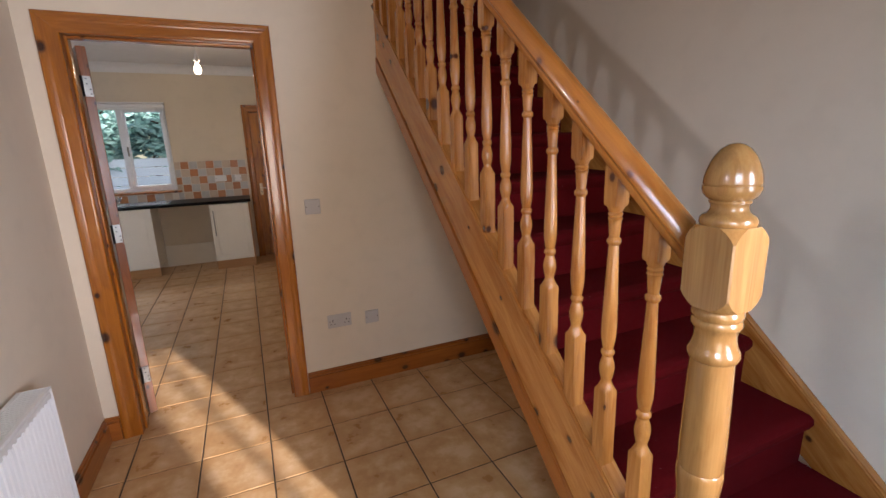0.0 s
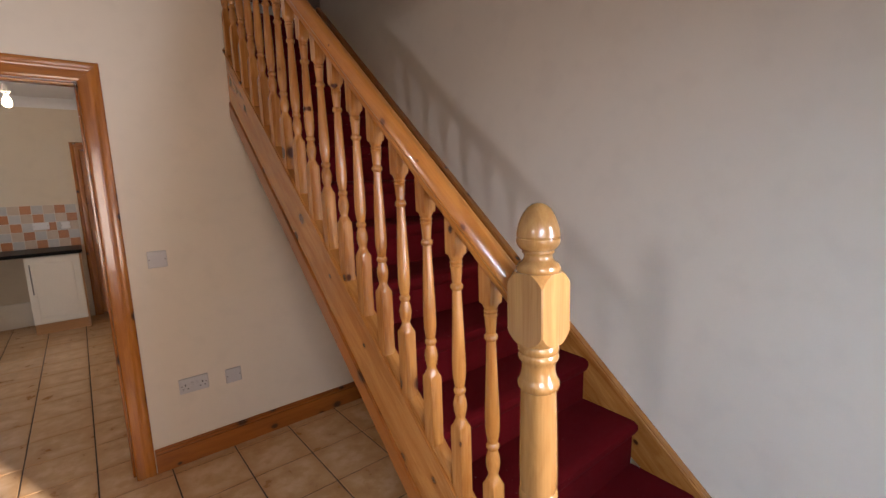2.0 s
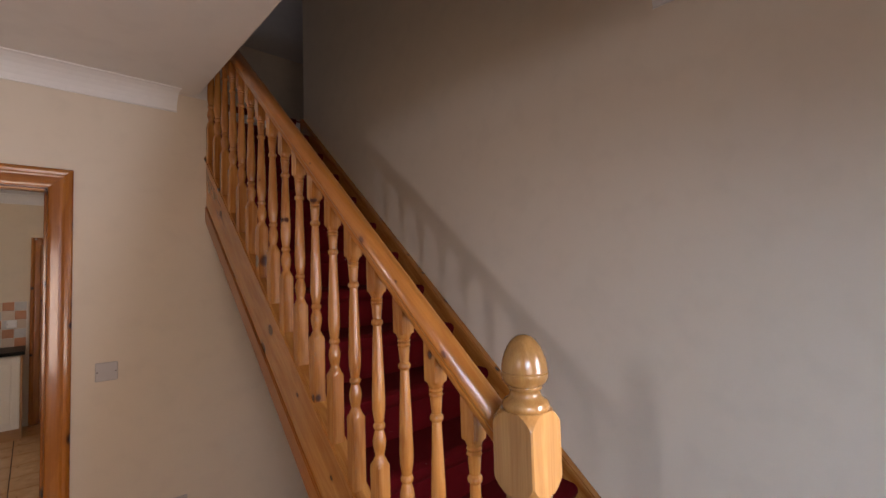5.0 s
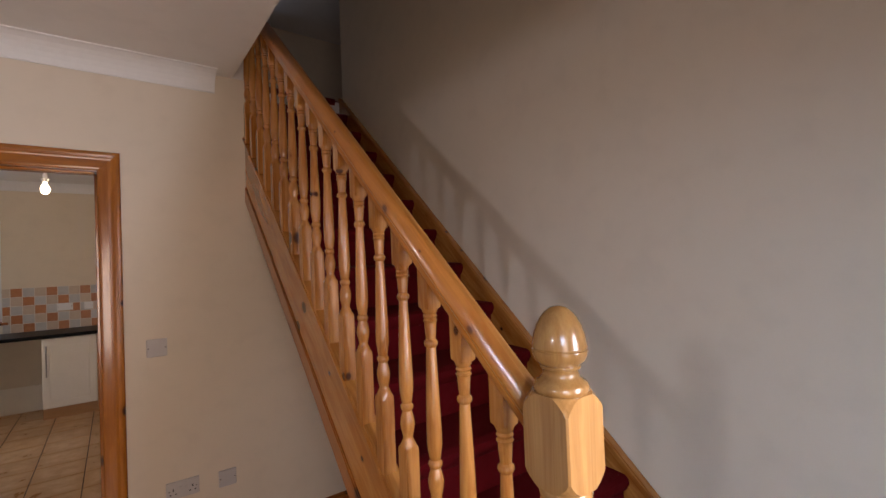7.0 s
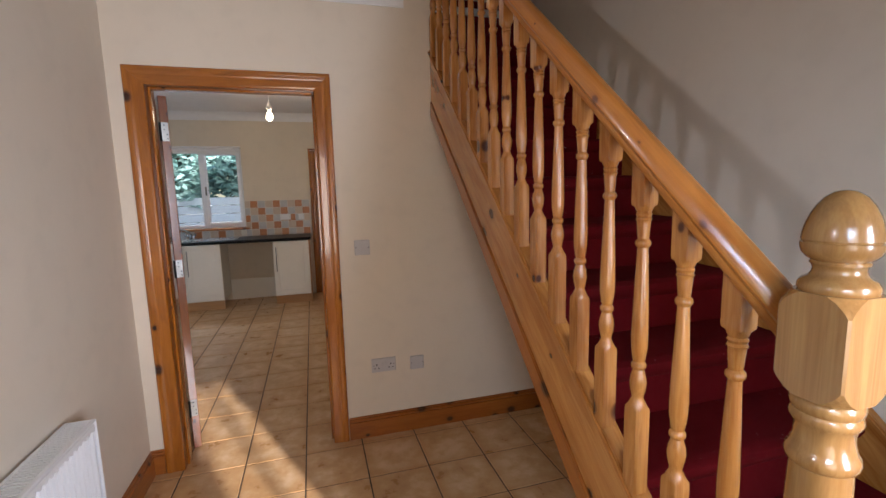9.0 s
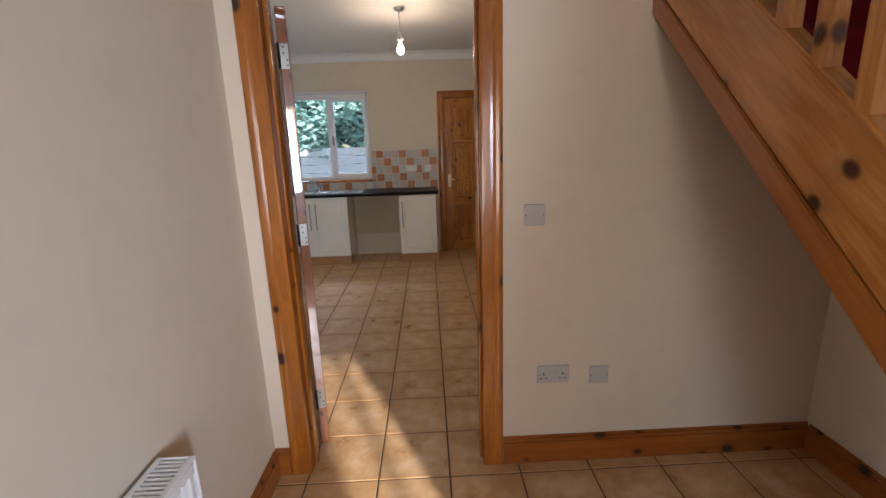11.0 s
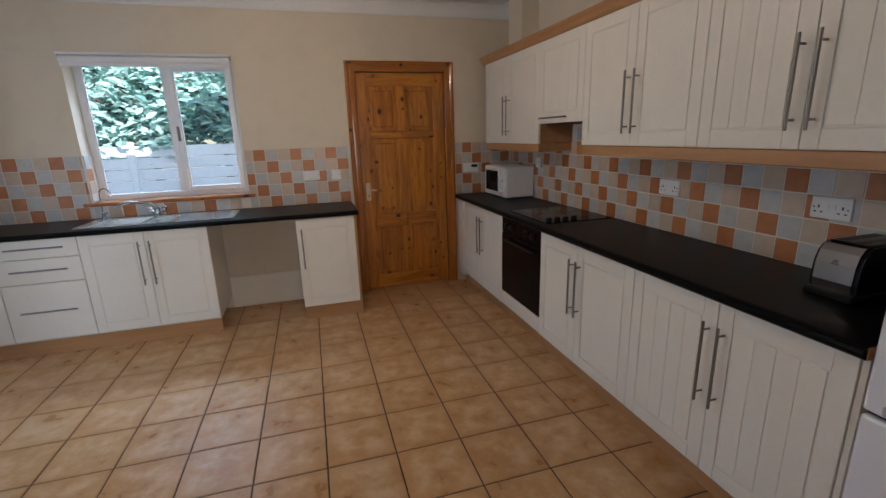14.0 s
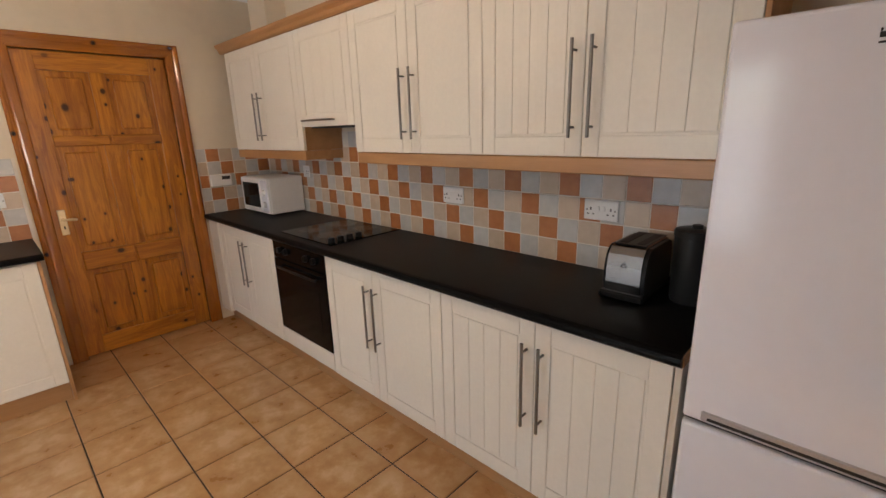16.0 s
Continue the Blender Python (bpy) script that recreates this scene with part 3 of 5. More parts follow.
part("lining", boxes((DOOR_R, DOOR_R + 0.03, 2.998, 3.132, 0.0, DOOR_T), bevel=0.002), PINE_SHADED, doorway)
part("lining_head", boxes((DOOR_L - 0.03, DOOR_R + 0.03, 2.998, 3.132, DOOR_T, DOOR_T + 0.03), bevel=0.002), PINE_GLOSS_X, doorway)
part("door_stop", boxes((DOOR_L, DOOR_L + 0.012, 3.04, 3.085, 0.0, DOOR_T), bevel=0.002), PINE_CASE, doorway)
part("door_stop", boxes((DOOR_R - 0.012, DOOR_R, 3.04, 3.085, 0.0, DOOR_T), bevel=0.002), PINE_CASE, doorway)
part("door_stop", boxes((DOOR_L + 0.012, DOOR_R - 0.012, 3.04, 3.085, DOOR_T - 0.012, DOOR_T), bevel=0.002), PINE_CASE_X, doorway)
strike = part("strike_plate", boxes((DOOR_R - 0.003, DOOR_R + 0.001, 3.090, 3.118, 0.94, 1.07), bevel=0.001), BRASS, doorway, "pale brass strike plate")
part("latch_hole", boxes((DOOR_R - 0.0038, DOOR_R - 0.001, 3.096, 3.112, 0.965, 1.045)), DARK, strike)
for v in (0.952, 1.058):
    part("screw", boxes((DOOR_R - 0.0042, DOOR_R - 0.001, 3.101, 3.107, v - 0.003, v + 0.003), bevel=0.001), DARK, strike)

LEAF_WAY = Vector((-0.375, 0.927, 0)).normalized()
LEAF_OUT = Vector((LEAF_WAY.y, -LEAF_WAY.x, 0))
LEAF_FOOT = Vector((-0.522, 3.205, 0.008))


def on_leaf(u, v, w):
    return LEAF_FOOT + LEAF_WAY * u + LEAF_OUT * w + Vector((0, 0, v))


hall_door = thing("door_1", (-0.54, 3.15, 0.008), "open pine panel door with glossy orange varnish", "door", kind="structure")
# sunk panels use the same darkened pine, their recess shade in the colour
panel_door(hall_door, on_leaf, 0.765, 2.03, 0.042, wood=PINE_GLOSS, wood_x=PINE_GLOSS_X, sunk=PINE_SHADED)
lever_handle(hall_door, 0.705, 1.0, -1, on_leaf)
lever_handle(hall_door, 0.705, 1.0, -1, lambda u, v, w: on_leaf(u, v, -0.042 - w))
for v in (0.25, 1.085, 1.84):
    hinge = part("hinge", boxes((-0.0025, 0.0005, v - 0.05, v + 0.05, -0.040, -0.004), bevel=0.001, at=on_leaf), STEEL, hall_door, "steel butt hinge")
    bm = bmesh.new()
    p = on_leaf(-0.006, 0, -0.044)
    lathe(bm, [(0.006, v - 0.05), (0.006, v + 0.05)], (p.x, p.y, p.z), 10)
    part("knuckle", bm, BLACK_PLASTIC, hinge)
    for dv in (-0.036, -0.014, 0.012, 0.036):
        part("screw", boxes((-0.0040, -0.002, v + dv - 0.0035, v + dv + 0.0035, -0.022 + 0.006 * (-1 if dv > 0 else 1), -0.015 + 0.006 * (-1 if dv > 0 else 1)), bevel=0.001, at=on_leaf), DARK, hinge)

# closed door in the kitchen's far wall
back_door_frame = thing("door_frame_2", (0.68, KIT_N, 0), "orange varnished pine casing round the back door", "door frame", kind="structure")
casing(back_door_frame, KD_L + 0.01, KD_R - 0.01, KD_T, facing_south(KIT_N))
part("lining", boxes((KD_L - 0.02, KD_L + 0.008, KIT_N + 0.002, KIT_N + 0.16, 0.0, KD_T), bevel=0.002), PINE_CASE, back_door_frame)
part("lining", boxes((KD_R - 0.008, KD_R + 0.02, KIT_N + 0.002, KIT_N + 0.16, 0.0, KD_T), bevel=0.002), PINE_CASE, back_door_frame)
part("lining_head", boxes((KD_L - 0.02, KD_R + 0.02, KIT_N + 0.002, KIT_N + 0.16, KD_T, KD_T + 0.02), bevel=0.002), PINE_CASE_X, back_door_frame)
back_door = thing("door_2", (0.68, KIT_N + 0.05, 0.008), "closed knotty pine panel door with orange varnish", "door", kind="structure")
on_back_door = lambda u, v, w: Vector((KD_L + 0.010 + u, KIT_N + 0.028 - w, 0.008 + v))
panel_door(back_door, on_back_door, KD_R - KD_L - 0.02, 2.038, 0.042, both=False)
lever_handle(back_door, 0.052, 0.97, 1, on_back_door)

# ---- staircase ----
RISE, GOING, NOSE = 0.1925, 0.2215, 0.590
SLOPE = RISE / GOING
STEPS = 15
stairs = thing("staircase", (1.33, 0.60, 0), "varnished pine staircase with turned balusters and newel", "staircase")


def raked(bm, x0, x1, y0, y1, z_top_at_3, depth, bevel=0.0, cut=True):
    """A sloping board: its top passes z_top_at_3 where y is 3."""
    z = lambda y: z_top_at_3 + SLOPE * (y - 3.0)
    q = [bm.verts.new((x, y, max(z(y) - d, 0.0))) for x in (x0, x1) for y, d in ((y0, 0), (y1, 0), (y1, depth), (y0, depth))]
    faces = [bm.faces.new([q[i] for i in f]) for f in ((0, 1, 2, 3), (7, 6, 5, 4), (0, 4, 5, 1), (1, 5, 6, 2), (2, 6, 7, 3), (3, 7, 4, 0))]
    if bevel:
        bmesh.ops.bevel(bm, geom=list({e for f in faces for e in f.edges}), offset=bevel, segments=2, affect="EDGES")
    return bm


Y_TOP = 3.66
part("outer_string", raked(bmesh.new(), 0.905, 0.943, 0.885, Y_TOP, 2.275, 0.258, 0.004), PINE_RAKE, stairs)
part("string_cap", raked(bmesh.new(), 0.893, 0.953, 0.885, Y_TOP, 2.300, 0.026, 0.006), PINE_RAKE, stairs)
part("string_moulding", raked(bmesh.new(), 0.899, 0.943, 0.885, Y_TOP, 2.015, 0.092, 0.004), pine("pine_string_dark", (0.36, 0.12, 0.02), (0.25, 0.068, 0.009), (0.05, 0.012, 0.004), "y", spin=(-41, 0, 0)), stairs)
part("wall_string", raked(bmesh.new(), 1.757, HALL_E - 0.001, 0.46, 3.62, 2.306, 0.59), PINE_RAKE, stairs)
part("wall_string_cap", raked(bmesh.new(), 1.748, HALL_E - 0.001, 0.40, 3.62, 2.336, 0.030, 0.006), PINE_RAKE, stairs)
for k in range(STEPS):
    y, z = NOSE + GOING * k, RISE * (k + 1)
    step = part("tread", boxes((0.940, 1.760, y + 0.004, y + GOING + 0.03, z - 0.036, z - 0.008), bevel=0.004), PINE_PALE, stairs)
    part("riser", boxes((0.940, 1.760, y + 0.028, y + 0.044, z - RISE, z - 0.036)), PINE_PALE, stairs)

bm = bmesh.new()
prof = []
for k in range(STEPS):
    y, z = NOSE + GOING * k, RISE * (k + 1)
    prof += [(y + 0.020, z - RISE + (0.008 if k == 0 else 0.012)), (y + 0.018, z - 0.060), (y + 0.006, z - 0.048), (y - 0.006, z - 0.026), (y - 0.004, z - 0.008), (y + 0.010, z + 0.003), (y + 0.035, z + 0.005)]
prof.append((NOSE + GOING * STEPS + 0.3, RISE * STEPS + 0.005))
strips = 9
rows_ = [[bm.verts.new((0.944 + (1.756 - 0.944) * i / strips, y, z)) for i in range(strips + 1)] for y, z in prof]
for a, b in zip(rows_, rows_[1:]):
    for i in range(strips):
        bm.faces.new((a[i], a[i + 1], b[i + 1], b[i]))
runner = thing("stair_carpet", (1.35, 0.6, 0), "fitted red patterned carpet over the pine stairs, worn", "carpet")
part("runner", bm, CARPET, runner, smooth=True)
MOTIF = plain("carpet_motif", (0.30, 0.08, 0.08), 0.95, vary=0.4, scale=300)


def motif(cx, cy, cz):
    """A small woven lozenge ring, lying on a tread."""
    bm = bmesh.new()
    rings = []
    for size, lift in ((1.0, -0.001), (1.0, 0.0012), (0.62, 0.0012), (0.62, -0.001)):
        ring = []
        for k in range(8):
            a = math.pi / 4 * k
            r = size * (0.017 if k % 2 else 0.012)
            u, v = r * math.cos(a), r * math.sin(a)
            ring.append(bm.verts.new((cx + u, cy + v, cz + lift)))
        rings.append(ring)
    for p, q in zip(rings, rings[1:]):
        for k in range(8):
            bm.faces.new((p[k], p[(k + 1) % 8], q[(k + 1) % 8], q[k]))
    part("motif", bm, MOTIF, runner, "pale woven motif")


for k in range(7):
    for j in range(4):
        cx = 1.03 + 0.205 * j + (0.10 if k % 2 else 0)
        if cx < 1.73:
            motif(cx, NOSE + GOING * k + 0.11, RISE * (k + 1) + 0.0055)
setting("floor_landing", boxes((0.73, 3.05, NOSE + GOING * (STEPS - 1) + 0.03, 5.6, 2.66, RISE * STEPS - 0.002)), CARPET, "red carpeted upper landing", "floor")


def square_to_round(bm, centre, half, profile, sides=16):
    """A turned post: (kind, size, height) rows, kind s for square sections, r for round ones."""
    rings = []
    for kind, size, h in profile:
        ring = []
        for k in range(sides):
            a = 2 * math.pi * k / sides
            c, s = math.cos(a), math.sin(a)
            f = size / max(abs(c), abs(s)) if kind == "s" else size
            if kind == "s":
                f = min(f, size * 1.385)
            ring.append(bm.verts.new((centre[0] + c * f, centre[1] + s * f, centre[2] + h)))
        rings.append(ring)
    for a, b in zip(rings, rings[1:]):
        for k in range(sides):
            bm.faces.new((a[k], a[(k + 1) % sides], b[(k + 1) % sides], b[k]))
    bm.faces.new(rings[0][::-1])
    bm.faces.new(rings[-1])
    return bm


# newel post: square foot, turned shaft, square block, acorn
NEWEL = (0.903, 0.838, 0.0)
bm = bmesh.new()
square_to_round(bm, NEWEL, 0, [("s", 0.047, 0.0), ("s", 0.047, 0.60), ("s", 0.044, 0.63), ("r", 0.040, 0.65), ("r", 0.036, 0.68), ("r", 0.036, 0.70), ("r", 0.042, 0.712), ("r", 0.0455, 0.725), ("r", 0.042, 0.738),
                               ("r", 0.038, 0.742), ("r", 0.0385, 0.780), ("r", 0.0425, 0.815), ("r", 0.0435, 0.830), ("r", 0.0425, 0.842), ("r", 0.0405, 0.845), ("r", 0.0420, 0.850), ("r", 0.0425, 0.90), ("r", 0.0415, 0.96), ("r", 0.0400, 1.03), ("r", 0.0385, 1.078), ("r", 0.0385, 1.084),
                               ("r", 0.0435, 1.088), ("r", 0.0455, 1.096), ("r", 0.0445, 1.104), ("r", 0.0410, 1.109), ("r", 0.0395, 1.114), ("r", 0.0365, 1.126), ("r", 0.0362, 1.138), ("r", 0.0385, 1.148), ("r", 0.0415, 1.152), ("r", 0.0440, 1.158), ("r", 0.0425, 1.165), ("r", 0.0405, 1.168),
                               ("r", 0.0430, 1.172), ("r", 0.0445, 1.179), ("r", 0.0425, 1.186), ("r", 0.0400, 1.189), ("r", 0.0400, 1.197)], 28)
part("newel_shaft", bm, PINE_NEWEL, stairs, "pale varnished turned newel post", smooth=True)
bm = bmesh.new()
box(bm, NEWEL[0] - 0.0475, NEWEL[0] + 0.0475, NEWEL[1] - 0.0475, NEWEL[1] + 0.0475, 1.192, 1.345)
corners = [v for v in bm.verts]
bmesh.ops.bevel(bm, geom=corners, offset=0.030, segments=3, affect="VERTICES", profile=0.35)
bmesh.ops.bevel(bm, geom=[e for e in bm.edges if abs(e.verts[0].co.z - e.verts[1].co.z) > 0.05], offset=0.003, segments=1, affect="EDGES")
part("newel_block", bm, PINE_NEWEL, stairs, "pale pine newel block with chamfered corners")
bm = bmesh.new()
lathe(bm, [(0.036, 1.336), (0.0440, 1.343), (0.0462, 1.349), (0.0460, 1.355), (0.0420, 1.362), (0.0350, 1.366), (0.0310, 1.371), (0.0298, 1.377), (0.0312, 1.382), (0.0338, 1.3845), (0.0340, 1.387), (0.0325, 1.389), (0.0385, 1.393), (0.0440, 1.400), (0.0462, 1.408),
           (0.0464, 1.4145), (0.0445, 1.4155), (0.0445, 1.4170), (0.0456, 1.4185), (0.0448, 1.428), (0.0420, 1.441), (0.0375, 1.454), (0.0315, 1.466), (0.0235, 1.477), (0.0130, 1.4845), (0.0035, 1.4868)], (NEWEL[0], NEWEL[1], 0), 36)
part("newel_acorn", bm, PINE_NEWEL, stairs, "glossy turned acorn finial", smooth=True)
bm = bmesh.new()
square_to_round(bm, (0.920, 3.70, 2.2), 0, [("s", 0.045, 0.0), ("s", 0.045, 0.55), ("r", 0.034, 0.6), ("r", 0.036, 1.1), ("s", 0.045, 1.15), ("s", 0.045, 1.4), ("r", 0.03, 1.45), ("r", 0.04, 1.5), ("r", 0.01, 1.55)])
part("newel_shaft", bm, PINE_NEWEL, stairs, smooth=True)

# handrail: rounded top over a narrower base
rail_z = lambda y: 1.768 + SLOPE * (y - 1.4)
outline = []
for a in range(0, 181, 20):
    outline.append((0.0295 * math.cos(radians(a)), 0, -0.040 + 0.034 * math.sin(radians(a))))
outline += [(-0.0295, 0, -0.050), (-0.024, 0, -0.060), (-0.022, 0, -0.083), (0.022, 0, -0.083), (0.024, 0, -0.060), (0.0295, 0, -0.050)]
bm = bmesh.new()
sweep(bm, outline, (0.912, 0.878, rail_z(0.878)), (0.912, 3.66, rail_z(3.66)))
part("handrail", bm, PINE_RAIL, stairs, "orange varnished rounded pine handrail", smooth=False)
for p in bpy.data.objects["handrail"].data.polygons:
    p.use_smooth = len(p.vertices) == 4 and abs(p.normal.x) > 0.02 and p.normal.z > -0.3

# balusters
B_FIRST, B_STEP = 0.995, 0.1225
bm = bmesh.new()
b = 0.0200
prof = [("s", b, -0.02), ("s", b, 0.185), ("s", b * 0.98, 0.194), ("r", 0.0205, 0.203), ("r", 0.0165, 0.212), ("r", 0.0130, 0.220), ("r", 0.0145, 0.228), ("r", 0.0180, 0.243), ("r", 0.0195, 0.258), ("r", 0.0175, 0.272), ("r", 0.0140, 0.284), ("r", 0.0128, 0.290),
        ("r", 0.0165, 0.295), ("r", 0.0175, 0.300), ("r", 0.0165, 0.305), ("r", 0.0125, 0.310), ("r", 0.0145, 0.316), ("r", 0.0185, 0.345), ("r", 0.0190, 0.375), ("r", 0.0175, 0.430), ("r", 0.0150, 0.500), ("r", 0.0128, 0.560), ("r", 0.0120, 0.580),
        ("r", 0.0165, 0.585), ("r", 0.0175, 0.590), ("r", 0.0165, 0.595), ("r", 0.0120, 0.600), ("r", 0.0130, 0.610), ("r", 0.0150, 0.635), ("r", 0.0150, 0.640), ("r", 0.0180, 0.645), ("r", 0.0150, 0.650), ("r", 0.0180, 0.656), ("r", 0.0150, 0.661), ("r", 0.0185, 0.667), ("r", 0.0195, 0.672),
        ("s", b * 0.97, 0.677), ("s", b, 0.684), ("s", b, 0.815)]
square_to_round(bm, (0, 0, 0), 0, prof, 24)
bmesh.ops.recalc_face_normals(bm, faces=bm.faces)
baluster_mesh = bpy.data.meshes.new("baluster")
bm.to_mesh(baluster_mesh)
bm.free()
baluster_mesh.materials.append(PINE_PALE)
baluster_mesh.shade_smooth()
baluster_mesh.set_sharp_from_angle(angle=radians(34))
k = 0
while B_FIRST + B_STEP * k < 3.62:
    y = B_FIRST + B_STEP * k
    ob = new("baluster", baluster_mesh)
    ob.parent = stairs
    ob.location = Vector((0.918, y, 2.300 + SLOPE * (y - 3.0) + 0.008)) - origin(stairs)
    if k % 2:
        ob.rotation_euler = (0, 0, radians(180))
    k += 1


# ---- hall things ----
def wall_plate(name, u, v, width, height, at, label, category, switches=(), sockets=(), material=GREY_PLATE):
    p = at(u, v, 0)
    own = thing(name, p, label, category)
    part("plate", boxes((u - width / 2, u + width / 2, v - height / 2, v + height / 2, 0.0, 0.010), bevel=0.003, at=at), material, own)
    for du in (-width * 0.41, width * 0.41):
        bm = boxes((u + du - 0.0035, u + du + 0.0035, v - 0.0035, v + 0.0035, 0.008, 0.0115), bevel=0.001, at=at)
        part("screw", bm, STEEL, own)
    for du in switches:
        part("rocker", boxes((u + du - 0.007, u + du + 0.007, v - 0.004, v + 0.016, 0.008, 0.0135), bevel=0.001, at=at), material, own)
    for du in sockets:
        bm = bmesh.new()
        box(bm, u + du - 0.003, u + du + 0.003, v - 0.002, v + 0.010, 0.008, 0.0108, 0, at)
        box(bm, u + du - 0.016, u + du - 0.008, v - 0.020, v - 0.015, 0.008, 0.0108, 0, at)
        box(bm, u + du + 0.008, u + du + 0.016, v - 0.020, v - 0.015, 0.008, 0.0108, 0, at)
        part("pin_holes", bm, DARK, own)
    return own


on_divider = facing_south(HALL_N)
wall_plate("light_switch", 0.464, 1.178, 0.088, 0.088, on_divider, "grey-white blank switch plate with two screws", "switch")
wall_plate("wall_socket", 0.560, 0.450, 0.147, 0.086, on_divider, "grey-white double wall socket above the skirting", "socket", switches=(-0.012, 0.012), sockets=(-0.043, 0.043))
wall_plate("wall_socket", 0.768, 0.438, 0.086, 0.086, on_divider, "grey-white square blank outlet plate above the skirting", "socket")

RAD_N, RAD_S, RAD_T, RAD_B = 2.235, 1.05, 0.70, 0.17
radiator = thing("radiator", (-0.66, 1.6, RAD_B), "white ribbed panel radiator on the hall wall", "radiator")
n = 38
pitch = (RAD_N - RAD_S - 0.06) / n
rib = []
for i in range(n):
    y = RAD_S + 0.03 + pitch * i
    rib += [(-0.627, y), (-0.625, y + pitch * 0.14), (-0.606, y + pitch * 0.34), (-0.603, y + pitch * 0.5), (-0.606, y + pitch * 0.66), (-0.625, y + pitch * 0.86)]
rib = [(-0.634, RAD_S + 0.01), (-0.616, RAD_S + 0.01)] + rib + [(-0.616, RAD_N - 0.03), (-0.616, RAD_N - 0.01), (-0.634, RAD_N - 0.01)]
bm = bmesh.new()
sweep(bm, [(x, y, 0) for x, y in rib], (0, 0, RAD_B + 0.02), (0, 0, RAD_T - 0.03))
part("front_panel", bm, RADIATOR_PAINT, radiator, "ribbed white steel panel")
part("header", boxes((-0.622, -0.608, RAD_S + 0.01, RAD_N - 0.01, RAD_T - 0.045, RAD_T - 0.012), bevel=0.004), RADIATOR_PAINT, radiator)
part("back_panel", boxes((-0.705, -0.695, RAD_S + 0.01, RAD_N - 0.01, RAD_B, RAD_T - 0.012), bevel=0.003), RADIATOR_PAINT, radiator)
part("side_cover", boxes((-0.705, -0.606, RAD_N - 0.008, RAD_N, RAD_B + 0.02, RAD_T), bevel=0.003), RADIATOR_PAINT, radiator)
part("side_cover", boxes((-0.705, -0.606, RAD_S, RAD_S + 0.008, RAD_B + 0.02, RAD_T), bevel=0.003), RADIATOR_PAINT, radiator)
bm = bmesh.new()
box(bm, -0.705, -0.690, RAD_S, RAD_N, RAD_T - 0.008, RAD_T, 0.002)
box(bm, -0.622, -0.606, RAD_S, RAD_N, RAD_T - 0.008, RAD_T, 0.002)
for i in range(78):
    y = RAD_S + 0.012 + (RAD_N - RAD_S - 0.024) * (i + 0.5) / 78
    box(bm, -0.690, -0.622, y - 0.0036, y + 0.0036, RAD_T - 0.006, RAD_T - 0.001)
part("top_grille", bm, RADIATOR_PAINT, radiator, "slotted white top grille")
part("convector", boxes((-0.688, -0.638, RAD_S + 0.02, RAD_N - 0.02, RAD_B + 0.02, RAD_T - 0.03)), DARK, radiator)
part("bracket", boxes((-0.72, -0.704, RAD_N - 0.2, RAD_N - 0.17, RAD_B + 0.05, RAD_T - 0.1)), RADIATOR_PAINT, radiator)
part("bracket", boxes((-0.72, -0.704, RAD_S + 0.17, RAD_S + 0.2, RAD_B + 0.05, RAD_T - 0.1)), RADIATOR_PAINT, radiator)
for yy in (RAD_N - 0.03, RAD_S + 0.03):
    bm = bmesh.new()
    tube(bm, [(-0.655, yy, 0.0), (-0.655, yy, RAD_B + 0.02)], 0.0075)
    part("pipe", bm, RADIATOR_PAINT, radiator, smooth=True)

# hall glazing behind the viewer, unseen; west frame and door slab are added stand-ins
for name, rows, label in (("window_porch", ((-1.84, -1.78, 0.25, 0.27, 1.94, 2.20), (-1.84, -1.78, 0.42, 0.44, 1.94, 2.20), (-1.84, -1.78, 0.27, 0.42, 1.94, 1.96), (-1.84, -1.78, 0.27, 0.42, 2.18, 2.20)), "small unseen white frame added behind the west lamp"),
                          ("window_entrance", ((1.155, 1.175, -0.82, -0.78, 0.85, 2.03), (1.645, 1.665, -0.82, -0.78, 0.85, 2.03), (1.175, 1.645, -0.82, -0.78, 0.85, 0.87), (1.175, 1.645, -0.82, -0.78, 2.01, 2.03), (1.389, 1.417, -0.82, -0.78, 0.87, 2.01)), "white framed glazed entrance slot"),
                          ("door_entrance", ((-0.62, 0.53, -0.748, -0.71, 0.0, 2.05),), "unseen white slab added behind the south fill lamps")):
    setting(name, boxes(*rows, bevel=0.002), PVC, label, "window")


# ---- kitchen window, blind, garden doors ----
window = thing("window_1", (-1.31, 7.45, WIN_B), "white plastic two-pane casement window above the sink", "window", kind="structure")
FY0, FY1 = 7.43, 7.49
MULL = -1.262
part("window_frame", boxes((WIN_L, WIN_L + 0.05, FY0, FY1, WIN_B, WIN_T), (WIN_R - 0.045, WIN_R, FY0, FY1, WIN_B, WIN_T), (WIN_L + 0.05, WIN_R - 0.045, FY0, FY1, WIN_B, WIN_B + 0.045),
                           (WIN_L + 0.05, WIN_R - 0.045, FY0, FY1, WIN_T - 0.05, WIN_T), (MULL - 0.022, MULL + 0.018, FY0, FY1, WIN_B + 0.045, WIN_T - 0.05), bevel=0.004), PVC, window)
